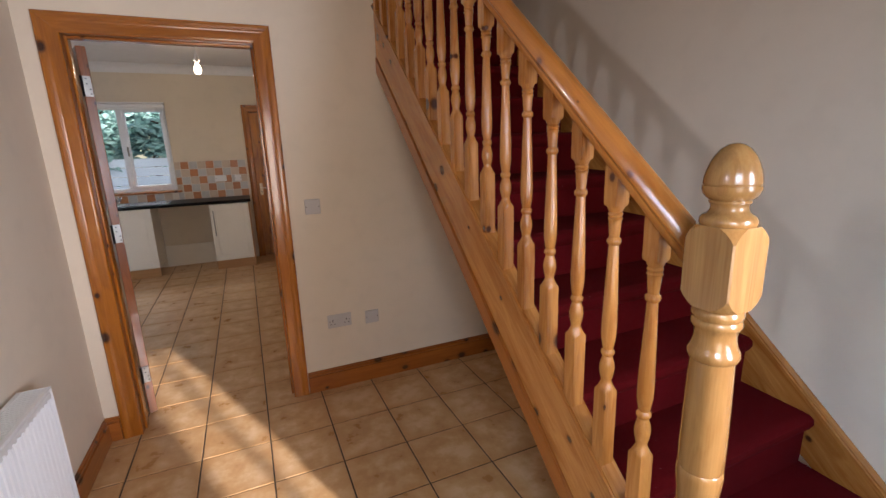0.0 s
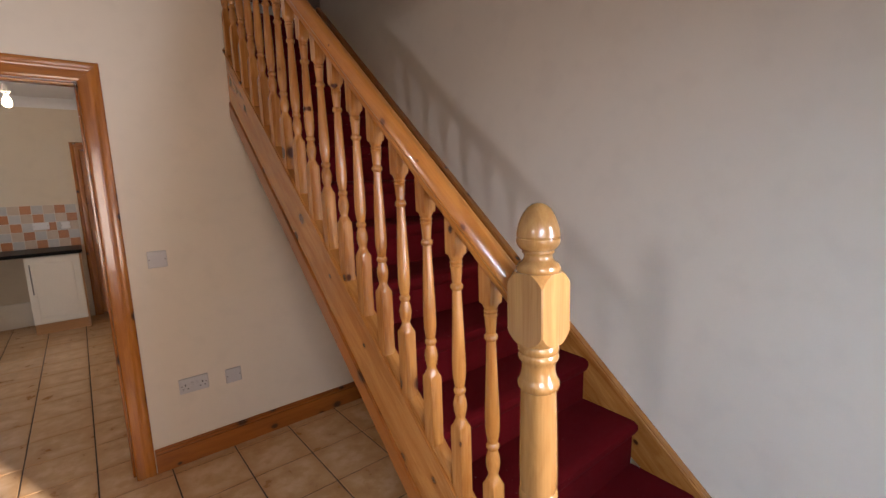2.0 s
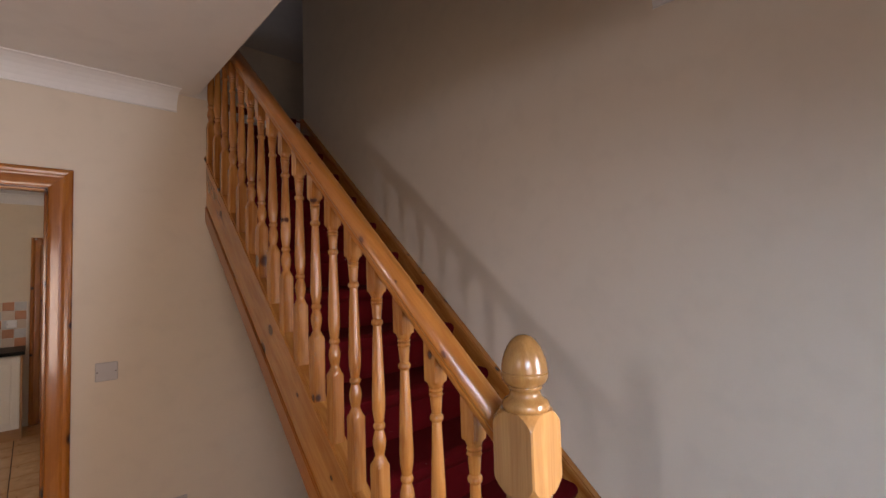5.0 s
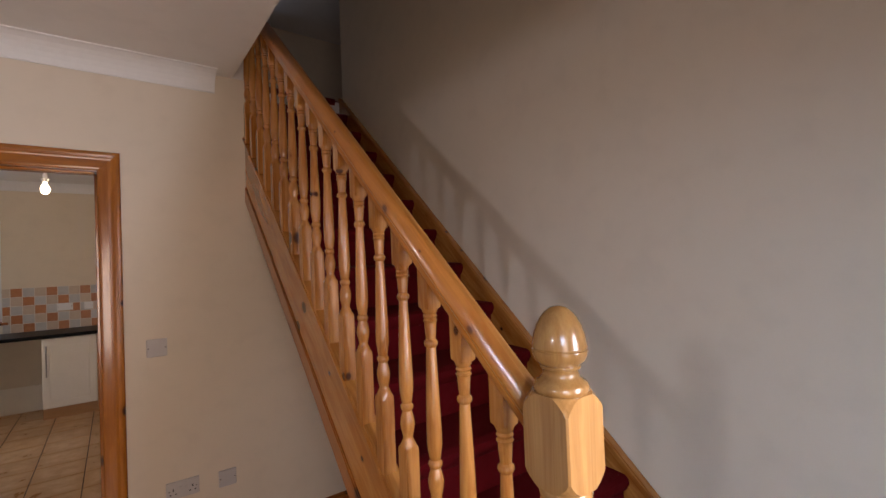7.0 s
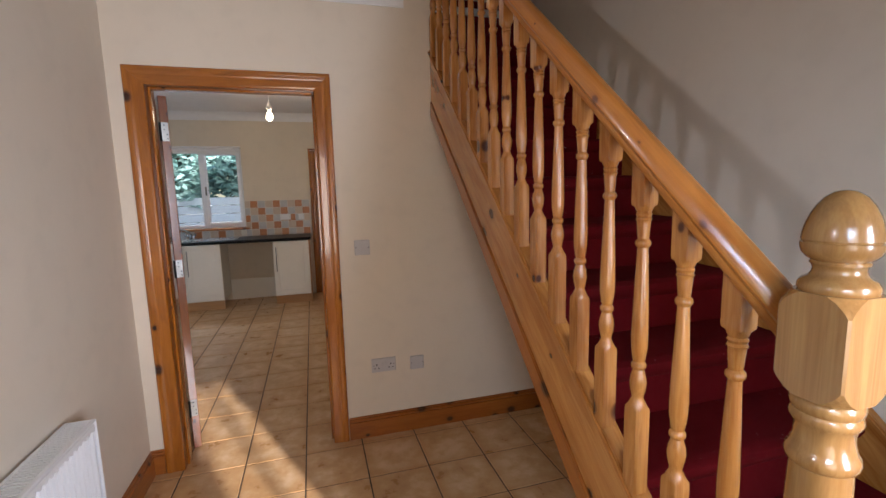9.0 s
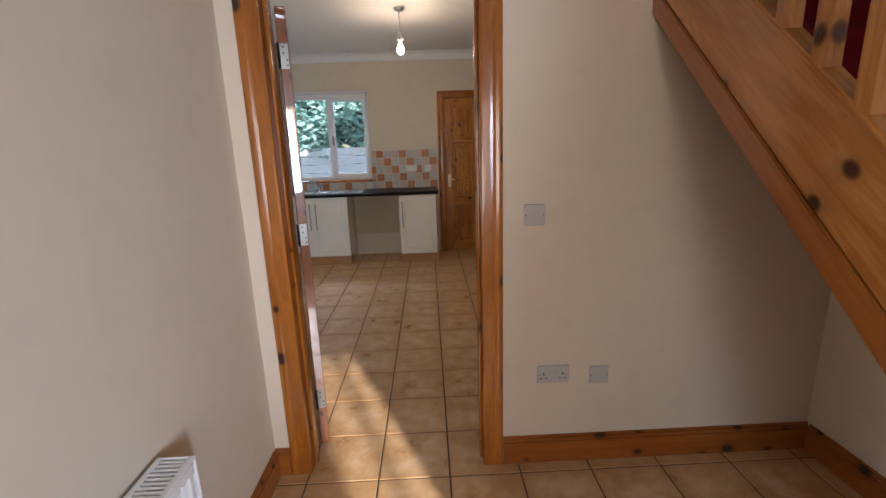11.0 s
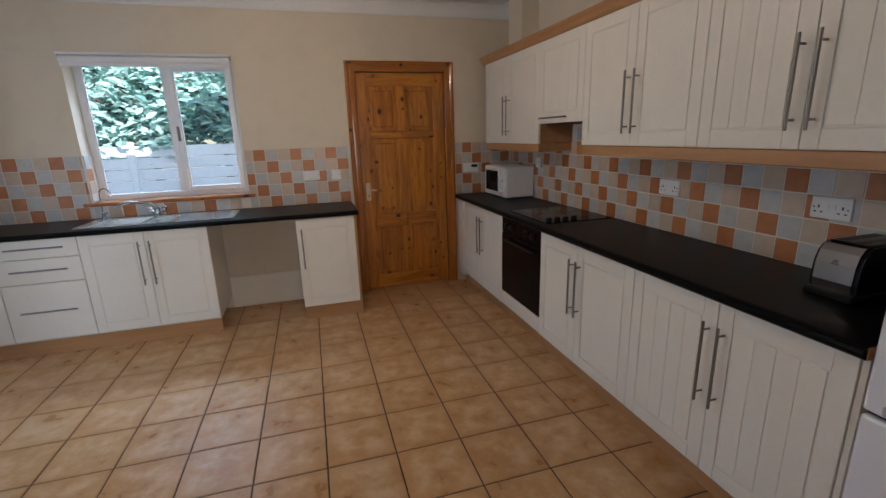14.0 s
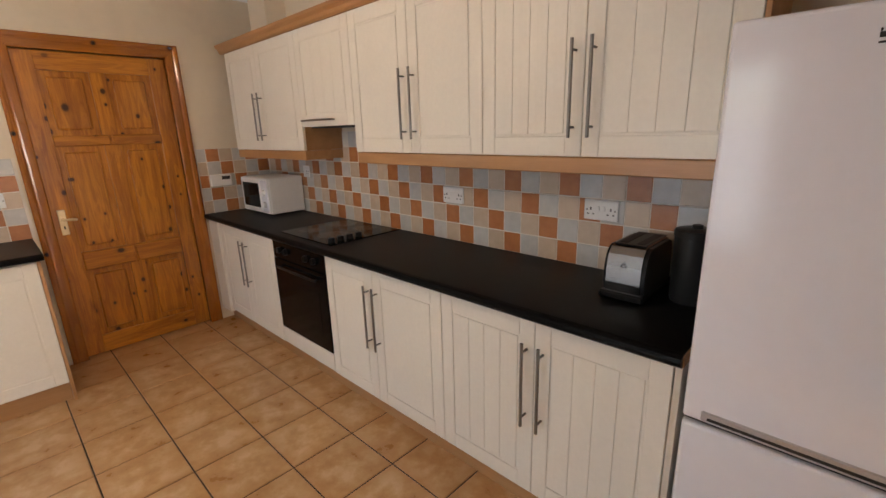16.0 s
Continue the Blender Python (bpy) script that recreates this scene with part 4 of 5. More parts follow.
sash = part("sash", boxes((MULL + 0.014, MULL + 0.052, FY0 - 0.018, FY1 - 0.01, WIN_B + 0.035, WIN_T - 0.04), (WIN_R - 0.078, WIN_R - 0.036, FY0 - 0.018, FY1 - 0.01, WIN_B + 0.035, WIN_T - 0.04),
                          (MULL + 0.052, WIN_R - 0.078, FY0 - 0.018, FY1 - 0.01, WIN_B + 0.035, WIN_B + 0.080), (MULL + 0.052, WIN_R - 0.078, FY0 - 0.018, FY1 - 0.01, WIN_T - 0.09, WIN_T - 0.04), bevel=0.004), PVC, window)
bm = bmesh.new()
box(bm, MULL + 0.024, MULL + 0.044, FY0 - 0.030, FY0 - 0.018, 1.50, 1.62, 0.003)
box(bm, MULL + 0.027, MULL + 0.041, FY0 - 0.050, FY0 - 0.030, 1.53, 1.55, 0.003)
part("window_handle", bm, STEEL, sash)
for x0, x1 in ((WIN_L + 0.05, MULL - 0.022), (MULL + 0.052, WIN_R - 0.078)):
    g = part("pane", boxes((x0, x1, FY0 + 0.025, FY0 + 0.031, WIN_B + 0.045, WIN_T - 0.05)), GLASS, window)
    g.visible_shadow = False
    part("glazing_bead", boxes((x0, x0 + 0.012, FY0 + 0.004, FY0 + 0.026, WIN_B + 0.045, WIN_T - 0.05), (x1 - 0.012, x1, FY0 + 0.004, FY0 + 0.026, WIN_B + 0.045, WIN_T - 0.05), bevel=0.002), PVC, window)
part("window_sill", boxes((WIN_L - 0.05, WIN_R + 0.05, KIT_N - 0.045, KIT_N - 0.0005, WIN_B - 0.028, WIN_B), (WIN_L + 0.001, WIN_R - 0.001, KIT_N - 0.0005, FY0, WIN_B - 0.028, WIN_B), bevel=0.004), PINE_SKIRT, window, "orange pine window sill")
blind = thing("roller_blind", (-1.31, 7.25, 2.12), "white roller blind wound up above the window", "blind")
bm = bmesh.new()
lathe(bm, [(0.028, WIN_L + 0.01), (0.028, WIN_R - 0.01)], (0, KIT_N - 0.032, 2.115), 20, "x")
part("roll", bm, WHITE_PLASTIC, blind, smooth=False)
part("head_rail", boxes((WIN_L, WIN_R + 0.005, KIT_N - 0.065, KIT_N - 0.001, 2.145, 2.165), bevel=0.003), WHITE_PLASTIC, blind)
part("bottom_bar", boxes((WIN_L + 0.01, WIN_R - 0.01, KIT_N - 0.05, KIT_N - 0.04, 2.065, 2.090), bevel=0.003), WHITE_PLASTIC, blind)

patio = thing("window_2", (KIT_W - 0.1, 5.1, 0), "white glazed double garden doors", "door", kind="structure")
mid = (PAT_S + PAT_N) / 2
for y0, y1 in ((PAT_S, mid), (mid, PAT_N)):
    fr = part("door_leaf", boxes((KIT_W - 0.14, KIT_W - 0.08, y0, y0 + 0.09, 0.0, PAT_T), (KIT_W - 0.14, KIT_W - 0.08, y1 - 0.09, y1, 0.0, PAT_T),
                                 (KIT_W - 0.14, KIT_W - 0.08, y0 + 0.09, y1 - 0.09, 0.0, 0.25), (KIT_W - 0.14, KIT_W - 0.08, y0 + 0.09, y1 - 0.09, PAT_T - 0.09, PAT_T), bevel=0.004), PVC, patio)
    g = part("pane", boxes((KIT_W - 0.114, KIT_W - 0.106, y0 + 0.09, y1 - 0.09, 0.25, PAT_T - 0.09)), GLASS, fr)
    g.visible_shadow = False


# ---- kitchen units ----
def bar_handle(owner, u, v0, v1, at, lying=False):
    bm = bmesh.new()
    if lying:
        ends, posts = (at(v0, u, 0.034), at(v1, u, 0.034)), [v0 + 0.03, v1 - 0.03]
        tube(bm, ends, 0.006)
        for p in posts:
            tube(bm, (at(p, u, 0.0), at(p, u, 0.034)), 0.0045, 8)
    else:
        tube(bm, (at(u, v0, 0.034), at(u, v1, 0.034)), 0.006)
        for p in (v0 + 0.035, v1 - 0.035):
            tube(bm, (at(u, p, 0.0), at(u, p, 0.034)), 0.0045, 8)
    part("handle", bm, STEEL, owner, "brushed steel bar handle", smooth=True)


def unit_door(owner, u0, u1, v0, v1, at, grooves=0, name="door", margin=0.062):
    """A cream door: flat frame, routed line and a field that may have planks."""
    g = 0.0015
    u0, u1, v0, v1 = u0 + g, u1 - g, v0 + g, v1 - g
    bm = bmesh.new()
    box(bm, u0, u1, v0, v1, 0.0, 0.0135, 0.001, at)
    door = part(name, bm, CREAM_DOOR, owner)
    f0, f1, h0, h1 = u0 + margin, u1 - margin, v0 + margin + 0.008, v1 - margin - 0.008
    for r in ((u0, f0, v0, v1), (f1, u1, v0, v1), (f0, f1, v0, h0), (f0, f1, h1, v1)):
        part("frame_strip", boxes((*r, 0.0137, 0.0185), bevel=0.0018, at=at), CREAM_DOOR, door)
    c = 0.009
    n = grooves + 1
    wide = (f1 - f0 - 2 * c) / n
    for i in range(n):
        part("plank" if n > 1 else "panel", boxes((f0 + c + wide * i + (0.0004 if i else 0), f0 + c + wide * (i + 1) - (0.0004 if i < n - 1 else 0), h0 + c, h1 - c, 0.0137, 0.0178), bevel=0.0014, at=at), CREAM_DOOR, door)
    return door


def drawer_front(owner, u0, u1, v0, v1, at):
    bm = bmesh.new()
    box(bm, u0 + 0.0015, u1 - 0.0015, v0 + 0.0015, v1 - 0.0015, 0.0, 0.0185, 0.003, at)
    f = part("drawer_front", bm, CREAM_DOOR, owner)
    c = (u0 + u1) / 2
    bar_handle(f, (v0 + v1) / 2 + 0.005, c - 0.17, c + 0.17, at, True)


BASE_X, BASE_B, BASE_T = 1.243, 0.122, 0.852
at_base = facing_west(BASE_X)


def base_unit(y0, y1, split, label, grooves):
    own = thing("base_cabinet", ((BASE_X + KIT_E) / 2, (y0 + y1) / 2, BASE_B), label, "cabinet", "base cupboards along the wall")
    part("carcass", boxes((BASE_X + 0.001, KIT_E - 0.003, y0 + 0.002, y1 - 0.002, BASE_B - 0.01, BASE_T + 0.005)), CARCASS, own)
    for (a, b, hu) in ((y0, split, split - 0.035), (split, y1, split + 0.032)):
        d = unit_door(own, a, b, BASE_B, BASE_T, at_base, grooves)
        bar_handle(d, hu, 0.432, 0.768, lambda u, v, w: at_base(u, v, w + 0.0185))
    return own


base_unit(3.782, 4.690, 4.232, "cream double base cupboard with planked doors", 3)
base_unit(4.690, 5.585, 5.163, "cream double base cupboard with routed doors", 0)
base_unit(6.212, 7.100, 6.660, "cream double base cupboard beside the oven", 2)
filler = thing("filler_panel", (1.25, 7.18, 0.1), "cream filler panel at the cupboard run's end", "panel")
part("panel", boxes((1.205, 1.245, 7.102, KIT_N - 0.002, 0.10, BASE_T), (1.245, KIT_E - 0.003, 7.102, 7.12, 0.10, BASE_T), bevel=0.002), CREAM_DOOR, filler)
end_panel = thing("end_panel", (1.5, 3.772, 0), "grey end panel of the base cupboards", "panel")
part("panel", boxes((BASE_X - 0.015, KIT_E - 0.003, 3.762, 3.780, 0.0, BASE_T), bevel=0.001), CARCASS, end_panel)
plinth = thing("plinth", (1.29, 5.5, 0), "brown beech-effect plinth under the base cupboards", "plinth")
part("board", boxes((1.282, 1.298, 3.782, KIT_N - 0.002, 0.0, BASE_B - 0.006), bevel=0.002), BEECH, plinth)
worktop = thing("worktop", (1.47, 5.5, BASE_T), "black laminate worktop with a rounded front edge", "worktop")
bm = bmesh.new()
edge = [(1.186, 0, 0.866), (1.176, 0, 0.874), (1.172, 0, 0.885), (1.175, 0, 0.896), (1.184, 0, 0.902), (1.196, 0, 0.904), (KIT_E - 0.002, 0, 0.904), (KIT_E - 0.002, 0, 0.864), (1.196, 0, 0.864)]
sweep(bm, edge, (0, 3.755, 0), (0, KIT_N - 0.002, 0))
part("slab", bm, WORKTOP, worktop)
part("end_strip", boxes((1.190, KIT_E - 0.004, 3.7515, 3.7545, 0.866, 0.902)), BEECH_X, worktop, "bare chipboard end of the worktop")

# oven and hob
oven = thing("oven", (1.5, 5.9, 0.125), "built-in black glass oven with white panel below", "oven")
part("body", boxes((BASE_X + 0.002, KIT_E - 0.004, 5.592, 6.206, 0.125, 0.856)), DARK, oven)
part("control_panel", boxes((5.592, 6.206, 0.735, 0.850, 0.0, 0.018), bevel=0.003, at=at_base), BLACK_GLASS, oven, "black glass control panel")
odoor = part("oven_door", boxes((5.592, 6.206, 0.242, 0.730, 0.0, 0.020), bevel=0.003, at=at_base), BLACK_GLASS, oven, "black glass oven door")
part("oven_window", boxes((5.68, 6.12, 0.33, 0.60, 0.0195, 0.0215), bevel=0.001, at=at_base), plain("oven_window_glass", (0.010, 0.009, 0.008), 0.1, vary=0.3, gloss=0.1), odoor)
bm = bmesh.new()
tube(bm, (at_base(5.66, 0.685, 0.045), at_base(6.14, 0.685, 0.045)), 0.007)
for u in (5.69, 6.11):
    tube(bm, (at_base(u, 0.685, 0.018), at_base(u, 0.685, 0.045)), 0.006, 8)
part("handle", bm, BLACK_PLASTIC, odoor, smooth=True)
for u in (5.70, 5.79, 6.03, 6.11):
    bm = bmesh.new()
    lathe(bm, [(0.018, -0.040), (0.020, -0.030), (0.020, -0.017)], (BASE_X, u, 0.792), 16, "x")
    part("knob", bm, BLACK_PLASTIC, oven, smooth=True)
part("lower_panel", boxes((5.590, 6.208, 0.127, 0.236, 0.0, 0.018), bevel=0.002, at=at_base), CREAM_DOOR, oven, "cream panel below the oven")

hob = thing("hob", (1.5, 5.8, 0.904), "black glass ceramic hob set into the worktop", "hob")
part("glass", boxes((1.245, 1.745, 5.545, 6.115, 0.9035, 0.909), bevel=0.002), BLACK_GLASS, hob)
RING = plain("hob_ring", (0.035, 0.034, 0.034), 0.2, vary=0.1)
for x, y, r in ((1.38, 5.98, 0.075), (1.62, 5.98, 0.095), (1.40, 5.76, 0.095), (1.63, 5.75, 0.075)):
    bm = bmesh.new()
    lathe(bm, [(r, 0.0088), (r, 0.0093), (r - 0.004, 0.0094)], (x, y, 0.9), 28)
    part("ring", bm, RING, hob)
for i in range(4):
    bm = bmesh.new()
    lathe(bm, [(0.021, 0.0085), (0.021, 0.020), (0.018, 0.034), (0.016, 0.036)], (1.285 + 0.062 * i, 5.595, 0.9), 16)
    box(bm, 1.281 + 0.062 * i, 1.289 + 0.062 * i, 5.578, 5.612, 0.93, 0.939, 0.002)
    part("knob", bm, BLACK_PLASTIC, hob)

# wall cupboards
WC_X, WC_B, WC_T = 1.489, 1.395, 2.10
at_wall = facing_west(WC_X)


def wall_unit(y0, y1, split, label, grooves):
    own = thing("wall_cabinet", ((WC_X + KIT_E) / 2, (y0 + y1) / 2, WC_B), label, "cabinet", "wall cupboards above the worktop")
    part("carcass", boxes((WC_X + 0.001, KIT_E - 0.003, y0 + 0.001, y1 - 0.001, WC_B + 0.001, WC_T)), BEECH, own)
    for (a, b, hu) in ((y0, split, split - 0.036), (split, y1, split + 0.034)):
        d = unit_door(own, a, b, WC_B, WC_T, at_wall, grooves)
        bar_handle(d, hu, 1.462, 1.782, lambda u, v, w: at_wall(u, v, w + 0.0185))


wall_unit(3.735, 4.659, 4.220, "cream double wall cupboard with planked doors", 3)
wall_unit(4.659, 5.548, 5.097, "cream double wall cupboard with steel handles", 0)
wall_unit(6.110, 7.150, 6.655, "cream double wall cupboard in the corner", 0)
hood = thing("hood_cabinet", (1.62, 5.83, 1.54), "cream flap cupboard housing the cooker hood", "cabinet", "wall cupboards above the worktop")
part("carcass", boxes((WC_X + 0.001, KIT_E - 0.003, 5.549, 6.109, 1.541, WC_T)), BEECH, hood)
flap = unit_door(hood, 5.548, 6.110, 1.540, WC_T, at_wall, 3, "flap_door")
bar_handle(flap, 1.577, 5.71, 6.05, lambda u, v, w: at_wall(u, v, w + 0.0185), True)
part("hood_grille", boxes((1.52, 1.74, 5.58, 6.08, 1.532, 1.542)), DARK, hood)
PELMET = "beech pelmet strip under the wall cupboards"
for y0, y1 in ((3.735, 5.548), (6.110, 7.150)):
    pel = thing("pelmet", (1.49, (y0 + y1) / 2, 1.335), PELMET, "pelmet", "pelmets")
    part("strip", boxes((1.476, 1.494, y0, y1, 1.335, 1.394), bevel=0.004), BEECH, pel)
for y0, y1 in ((5.535, 5.546), (6.112, 6.123)):
    part("side_board", boxes((1.478, KIT_E - 0.004, y0, y1, 1.336, 1.394), bevel=0.001), BEECH, hood)
side = thing("side_panel", (1.62, 3.727, 1.34), "beech end panel of the wall cupboards", "panel")
part("board", boxes((1.470, KIT_E - 0.004, 3.720, 3.734, 1.336, WC_T), bevel=0.001), BEECH, side)
cornice = thing("cornice", (1.5, 5.4, 2.1), "moulded beech cornice on top of the wall cupboards", "cornice")
bm = bmesh.new()
sweep(bm, [(1.468, 0, 2.101), (1.458, 0, 2.112), (1.452, 0, 2.130), (1.436, 0, 2.146), (1.432, 0, 2.162), (1.500, 0, 2.162), (1.510, 0, 2.101)], (0, 3.72, 0), (0, 7.215, 0))
part("moulding", bm, BEECH, cornice)

# tall fridge-freezer
FR_X, FR_S, FR_N, FR_T, FR_SPLIT = 1.19, 3.145, 3.742, 1.712, 0.722
fridge = thing("fridge_freezer", (1.48, 3.44, 0), "tall white fridge-freezer with a recessed grey handle", "fridge")
part("cabinet", boxes((FR_X + 0.062, KIT_E - 0.03, FR_S, FR_N, 0.03, FR_T), bevel=0.006), WHITE_ENAMEL, fridge)
bm = bmesh.new()
box(bm, FR_X, FR_X + 0.058, FR_S, FR_N, FR_SPLIT + 0.006, FR_T - 0.002, 0.010, segments=3)
up = part("fridge_door", bm, WHITE_ENAMEL, fridge, "glossy white upper fridge door")
bm = bmesh.new()
box(bm, FR_X, FR_X + 0.058, FR_S, FR_N, 0.06, FR_SPLIT - 0.006, 0.010, segments=3)
low = part("freezer_door", bm, WHITE_ENAMEL, fridge, "glossy white lower freezer door")
part("grip", boxes((FR_X - 0.004, FR_X + 0.010, FR_S + 0.03, FR_N - 0.045, FR_SPLIT + 0.012, FR_SPLIT + 0.042), bevel=0.004), plain("grip_grey", (0.5, 0.5, 0.52), 0.3, 0.6), up, "silver recessed grip strip")
part("grip_shadow", boxes((FR_X - 0.0045, FR_X + 0.008, FR_S + 0.05, FR_N - 0.06, FR_SPLIT + 0.018, FR_SPLIT + 0.028), bevel=0.001), DARK, up)
part("gasket", boxes((FR_X + 0.02, FR_X + 0.05, FR_S + 0.004, FR_N - 0.004, FR_SPLIT - 0.006, FR_SPLIT + 0.006)), DARK, fridge)
bm = bmesh.new()
for i, w in enumerate((0.011, 0.010, 0.011, 0.011)):
    y = 3.502 - 0.0135 * i
    box(bm, FR_X - 0.0012, FR_X + 0.002, y - w, y, 1.643, 1.6535, 0.001)
    if i in (0, 2):
        box(bm, FR_X - 0.0012, FR_X + 0.002, y - 0.0035, y, 1.654, 1.660, 0.001)
box(bm, FR_X - 0.0012, FR_X + 0.002, 3.448, 3.502, 1.633, 1.637, 0.001)
part("badge", bm, DARK, up, "dark maker's badge of plain bars")
for y in (FR_S + 0.06, FR_N - 0.06):
    bm = bmesh.new()
    lathe(bm, [(0.018, 0.0), (0.018, 0.035)], (FR_X + 0.10, y, 0), 12)
    part("foot", bm, BLACK_PLASTIC, fridge)

# sink run along the far wall
BACK_Y, BACK_T = 6.718, 0.868
at_back = facing_south(BACK_Y)


def back_unit(name, x0, x1, label):
    own = thing(name, ((x0 + x1) / 2, 7.0, 0.12), label, "cabinet", "base cupboards under the window")
    part("carcass", boxes((x0 + 0.001, x1 - 0.001, BACK_Y + 0.001, KIT_N - 0.02, 0.115, BACK_T - 0.002)), CARCASS, own)
    return own


sink_unit = back_unit("sink_cabinet", -1.820, -0.985, "cream double cupboard under the sink")
for a, b, hu in ((-1.820, -1.407, -1.445), (-1.407, -0.985, -1.372)):
    d = unit_door(sink_unit, a, b, 0.128, BACK_T, at_back, 0)
    bar_handle(d, hu, 0.470, 0.800, lambda u, v, w: at_back(u, v, w + 0.0185))
drawers = back_unit("drawer_cabinet", -2.330, -1.822, "cream drawer unit with three drawers and bar handles")
for v0, v1 in ((0.735, BACK_T), (0.555, 0.732), (0.128, 0.552)):
    drawer_front(drawers, -2.330, -1.822, v0, v1, at_back)
corner = back_unit("base_cabinet", -2.948, -2.332, "cream base cupboard in the corner by the drawers")
unit_door(corner, -2.948, -2.332, 0.128, BACK_T, at_back, 0)
single = back_unit("base_cabinet", -0.345, 0.118, "cream single base cupboard beside the pine door")
d = unit_door(single, -0.345, 0.118, 0.122, BACK_T - 0.006, at_back, 0)
bar_handle(d, -0.305, 0.462, 0.790, lambda u, v, w: at_back(u, v, w + 0.0185))
part("end_board", boxes((0.119, 0.135, BACK_Y - 0.018, KIT_N - 0.002, 0.0, BACK_T - 0.002), bevel=0.001), BEECH, single, "beech end board")
for x0, x1 in ((-2.948, -0.990), (-0.345, 0.118)):
    pl = thing("plinth", ((x0 + x1) / 2, 6.76, 0), "brown beech-effect plinth under the sink run", "plinth", "sink run plinths")
    part("board", boxes((x0, x1, 6.738, 6.754, 0.0, 0.118), bevel=0.002), BEECH_X, pl)
skirt_k = boxes((-0.984, -0.347, 0.0, 0.29, 0.0, 0.012), bevel=0.002, at=facing_south(KIT_N))
setting("trim_void_panel", skirt_k, CREAM_DOOR, "pale boxing at the foot of the empty appliance space", "panel")
back_top = thing("worktop", (-1.4, 6.97, BACK_T), "black laminate worktop round the sink", "worktop")
bm = bmesh.new()
Z = BACK_T + 0.002
edge = [(0, 6.678, Z + 0.002), (0, 6.668, Z + 0.010), (0, 6.664, Z + 0.020), (0, 6.668, Z + 0.031), (0, 6.677, Z + 0.036), (0, 6.688, Z + 0.038), (0, 6.80, Z + 0.038), (0, 6.80, Z), (0, 6.688, Z)]
sweep(bm, edge, (KIT_W + 0.002, 0, 0), (0.152, 0, 0))
box(bm, KIT_W + 0.002, -1.80, 6.80, KIT_N - 0.002, Z, Z + 0.038)
box(bm, -1.235, 0.152, 6.80, KIT_N - 0.002, Z, Z + 0.038)
box(bm, -1.80, -1.235, 7.145, KIT_N - 0.002, Z, Z + 0.038)
part("slab", bm, WORKTOP, back_top)
ST = Z + 0.038
sink = thing("sink", (-1.3, 7.0, ST), "stainless steel inset sink with bowls and drainer", "sink")
bm = bmesh.new()
box(bm, -1.865, -1.79, 6.76, 7.175, ST, ST + 0.005, 0.002)
box(bm, -1.245, -0.80, 6.76, 7.175, ST, ST + 0.005, 0.002)
box(bm, -1.79, -1.245, 6.76, 6.81, ST, ST + 0.005, 0.002)
box(bm, -1.79, -1.245, 7.13, 7.175, ST, ST + 0.005, 0.002)
box(bm, -1.445, -1.425, 6.81, 7.13, ST, ST + 0.005, 0.002)
part("rim", bm, SINK_STEEL, sink)
for x0, x1, deep in ((-1.79, -1.445, 0.15), (-1.425, -1.245, 0.10)):
    part("bowl", boxes((x0, x0 + 0.003, 6.81, 7.13, ST - deep, ST + 0.003), (x1 - 0.003, x1, 6.81, 7.13, ST - deep, ST + 0.003), (x0, x1, 6.81, 6.813, ST - deep, ST + 0.003),
                       (x0, x1, 7.127, 7.13, ST - deep, ST + 0.003), (x0, x1, 6.81, 7.13, ST - deep - 0.003, ST - deep)), SINK_STEEL, sink)
bm = bmesh.new()
for i in range(9):
    y = 6.83 + 0.036 * i
    box(bm, -1.18, -0.86, y - 0.006, y + 0.006, ST + 0.004, ST + 0.008, 0.003)
part("drainer_ribs", bm, SINK_STEEL, sink)

tap = thing("mixer_tap", (-1.42, 7.15, ST), "chrome kitchen mixer tap with cross heads", "tap")
bm = bmesh.new()
TB = ST + 0.004
lathe(bm, [(0.026, 0.0), (0.026, 0.008), (0.019, 0.014), (0.018, 0.05), (0.022, 0.058), (0.014, 0.072)], (-1.42, 7.152, TB), 16)
part("body", bm, CHROME, tap, smooth=True)
bm = bmesh.new()
tube(bm, [(-1.42, 7.150, TB + 0.06), (-1.425, 7.140, TB + 0.09), (-1.455, 7.11, TB + 0.118), (-1.51, 7.055, TB + 0.135), (-1.57, 7.00, TB + 0.137), (-1.615, 6.96, TB + 0.130), (-1.628, 6.948, TB + 0.112)], 0.0095)
part("spout", bm, CHROME, tap, smooth=True)
for s in (-1, 1):
    x = -1.42 + 0.055 * s
    bm = bmesh.new()
    tube(bm, [(-1.42 + 0.012 * s, 7.152, TB + 0.035), (x, 7.148, TB + 0.043)], 0.011)
    lathe(bm, [(0.014, 0.035), (0.014, 0.058), (0.010, 0.066)], (x, 7.148, TB), 12)
    tube(bm, [(x - 0.024, 7.148, TB + 0.070), (x + 0.024, 7.148, TB + 0.070)], 0.006)
    tube(bm, [(x, 7.124, TB + 0.070), (x, 7.172, TB + 0.070)], 0.006)
    part("cross_head", bm, CHROME, tap, smooth=True)
filt = thing("filter_tap", (-1.80, 7.15, ST), "slim chrome drinking-water tap with a gooseneck", "tap")
bm = bmesh.new()
arc = [(-1.80 + 0.045 - 0.045 * math.cos(a), 7.15 - 0.02 * (1 - math.cos(a)), TB + 0.20 + 0.045 * math.sin(a)) for a in [math.pi * k / 9 for k in range(10)]]
tube(bm, [(-1.80, 7.15, TB), (-1.80, 7.15, TB + 0.12)] + arc + [(-1.71, 7.11, TB + 0.18)], 0.0045, 8)
lathe(bm, [(0.018, 0.0), (0.018, 0.006), (0.011, 0.010), (0.011, 0.055), (0.006, 0.06)], (-1.80, 7.15, TB), 14)
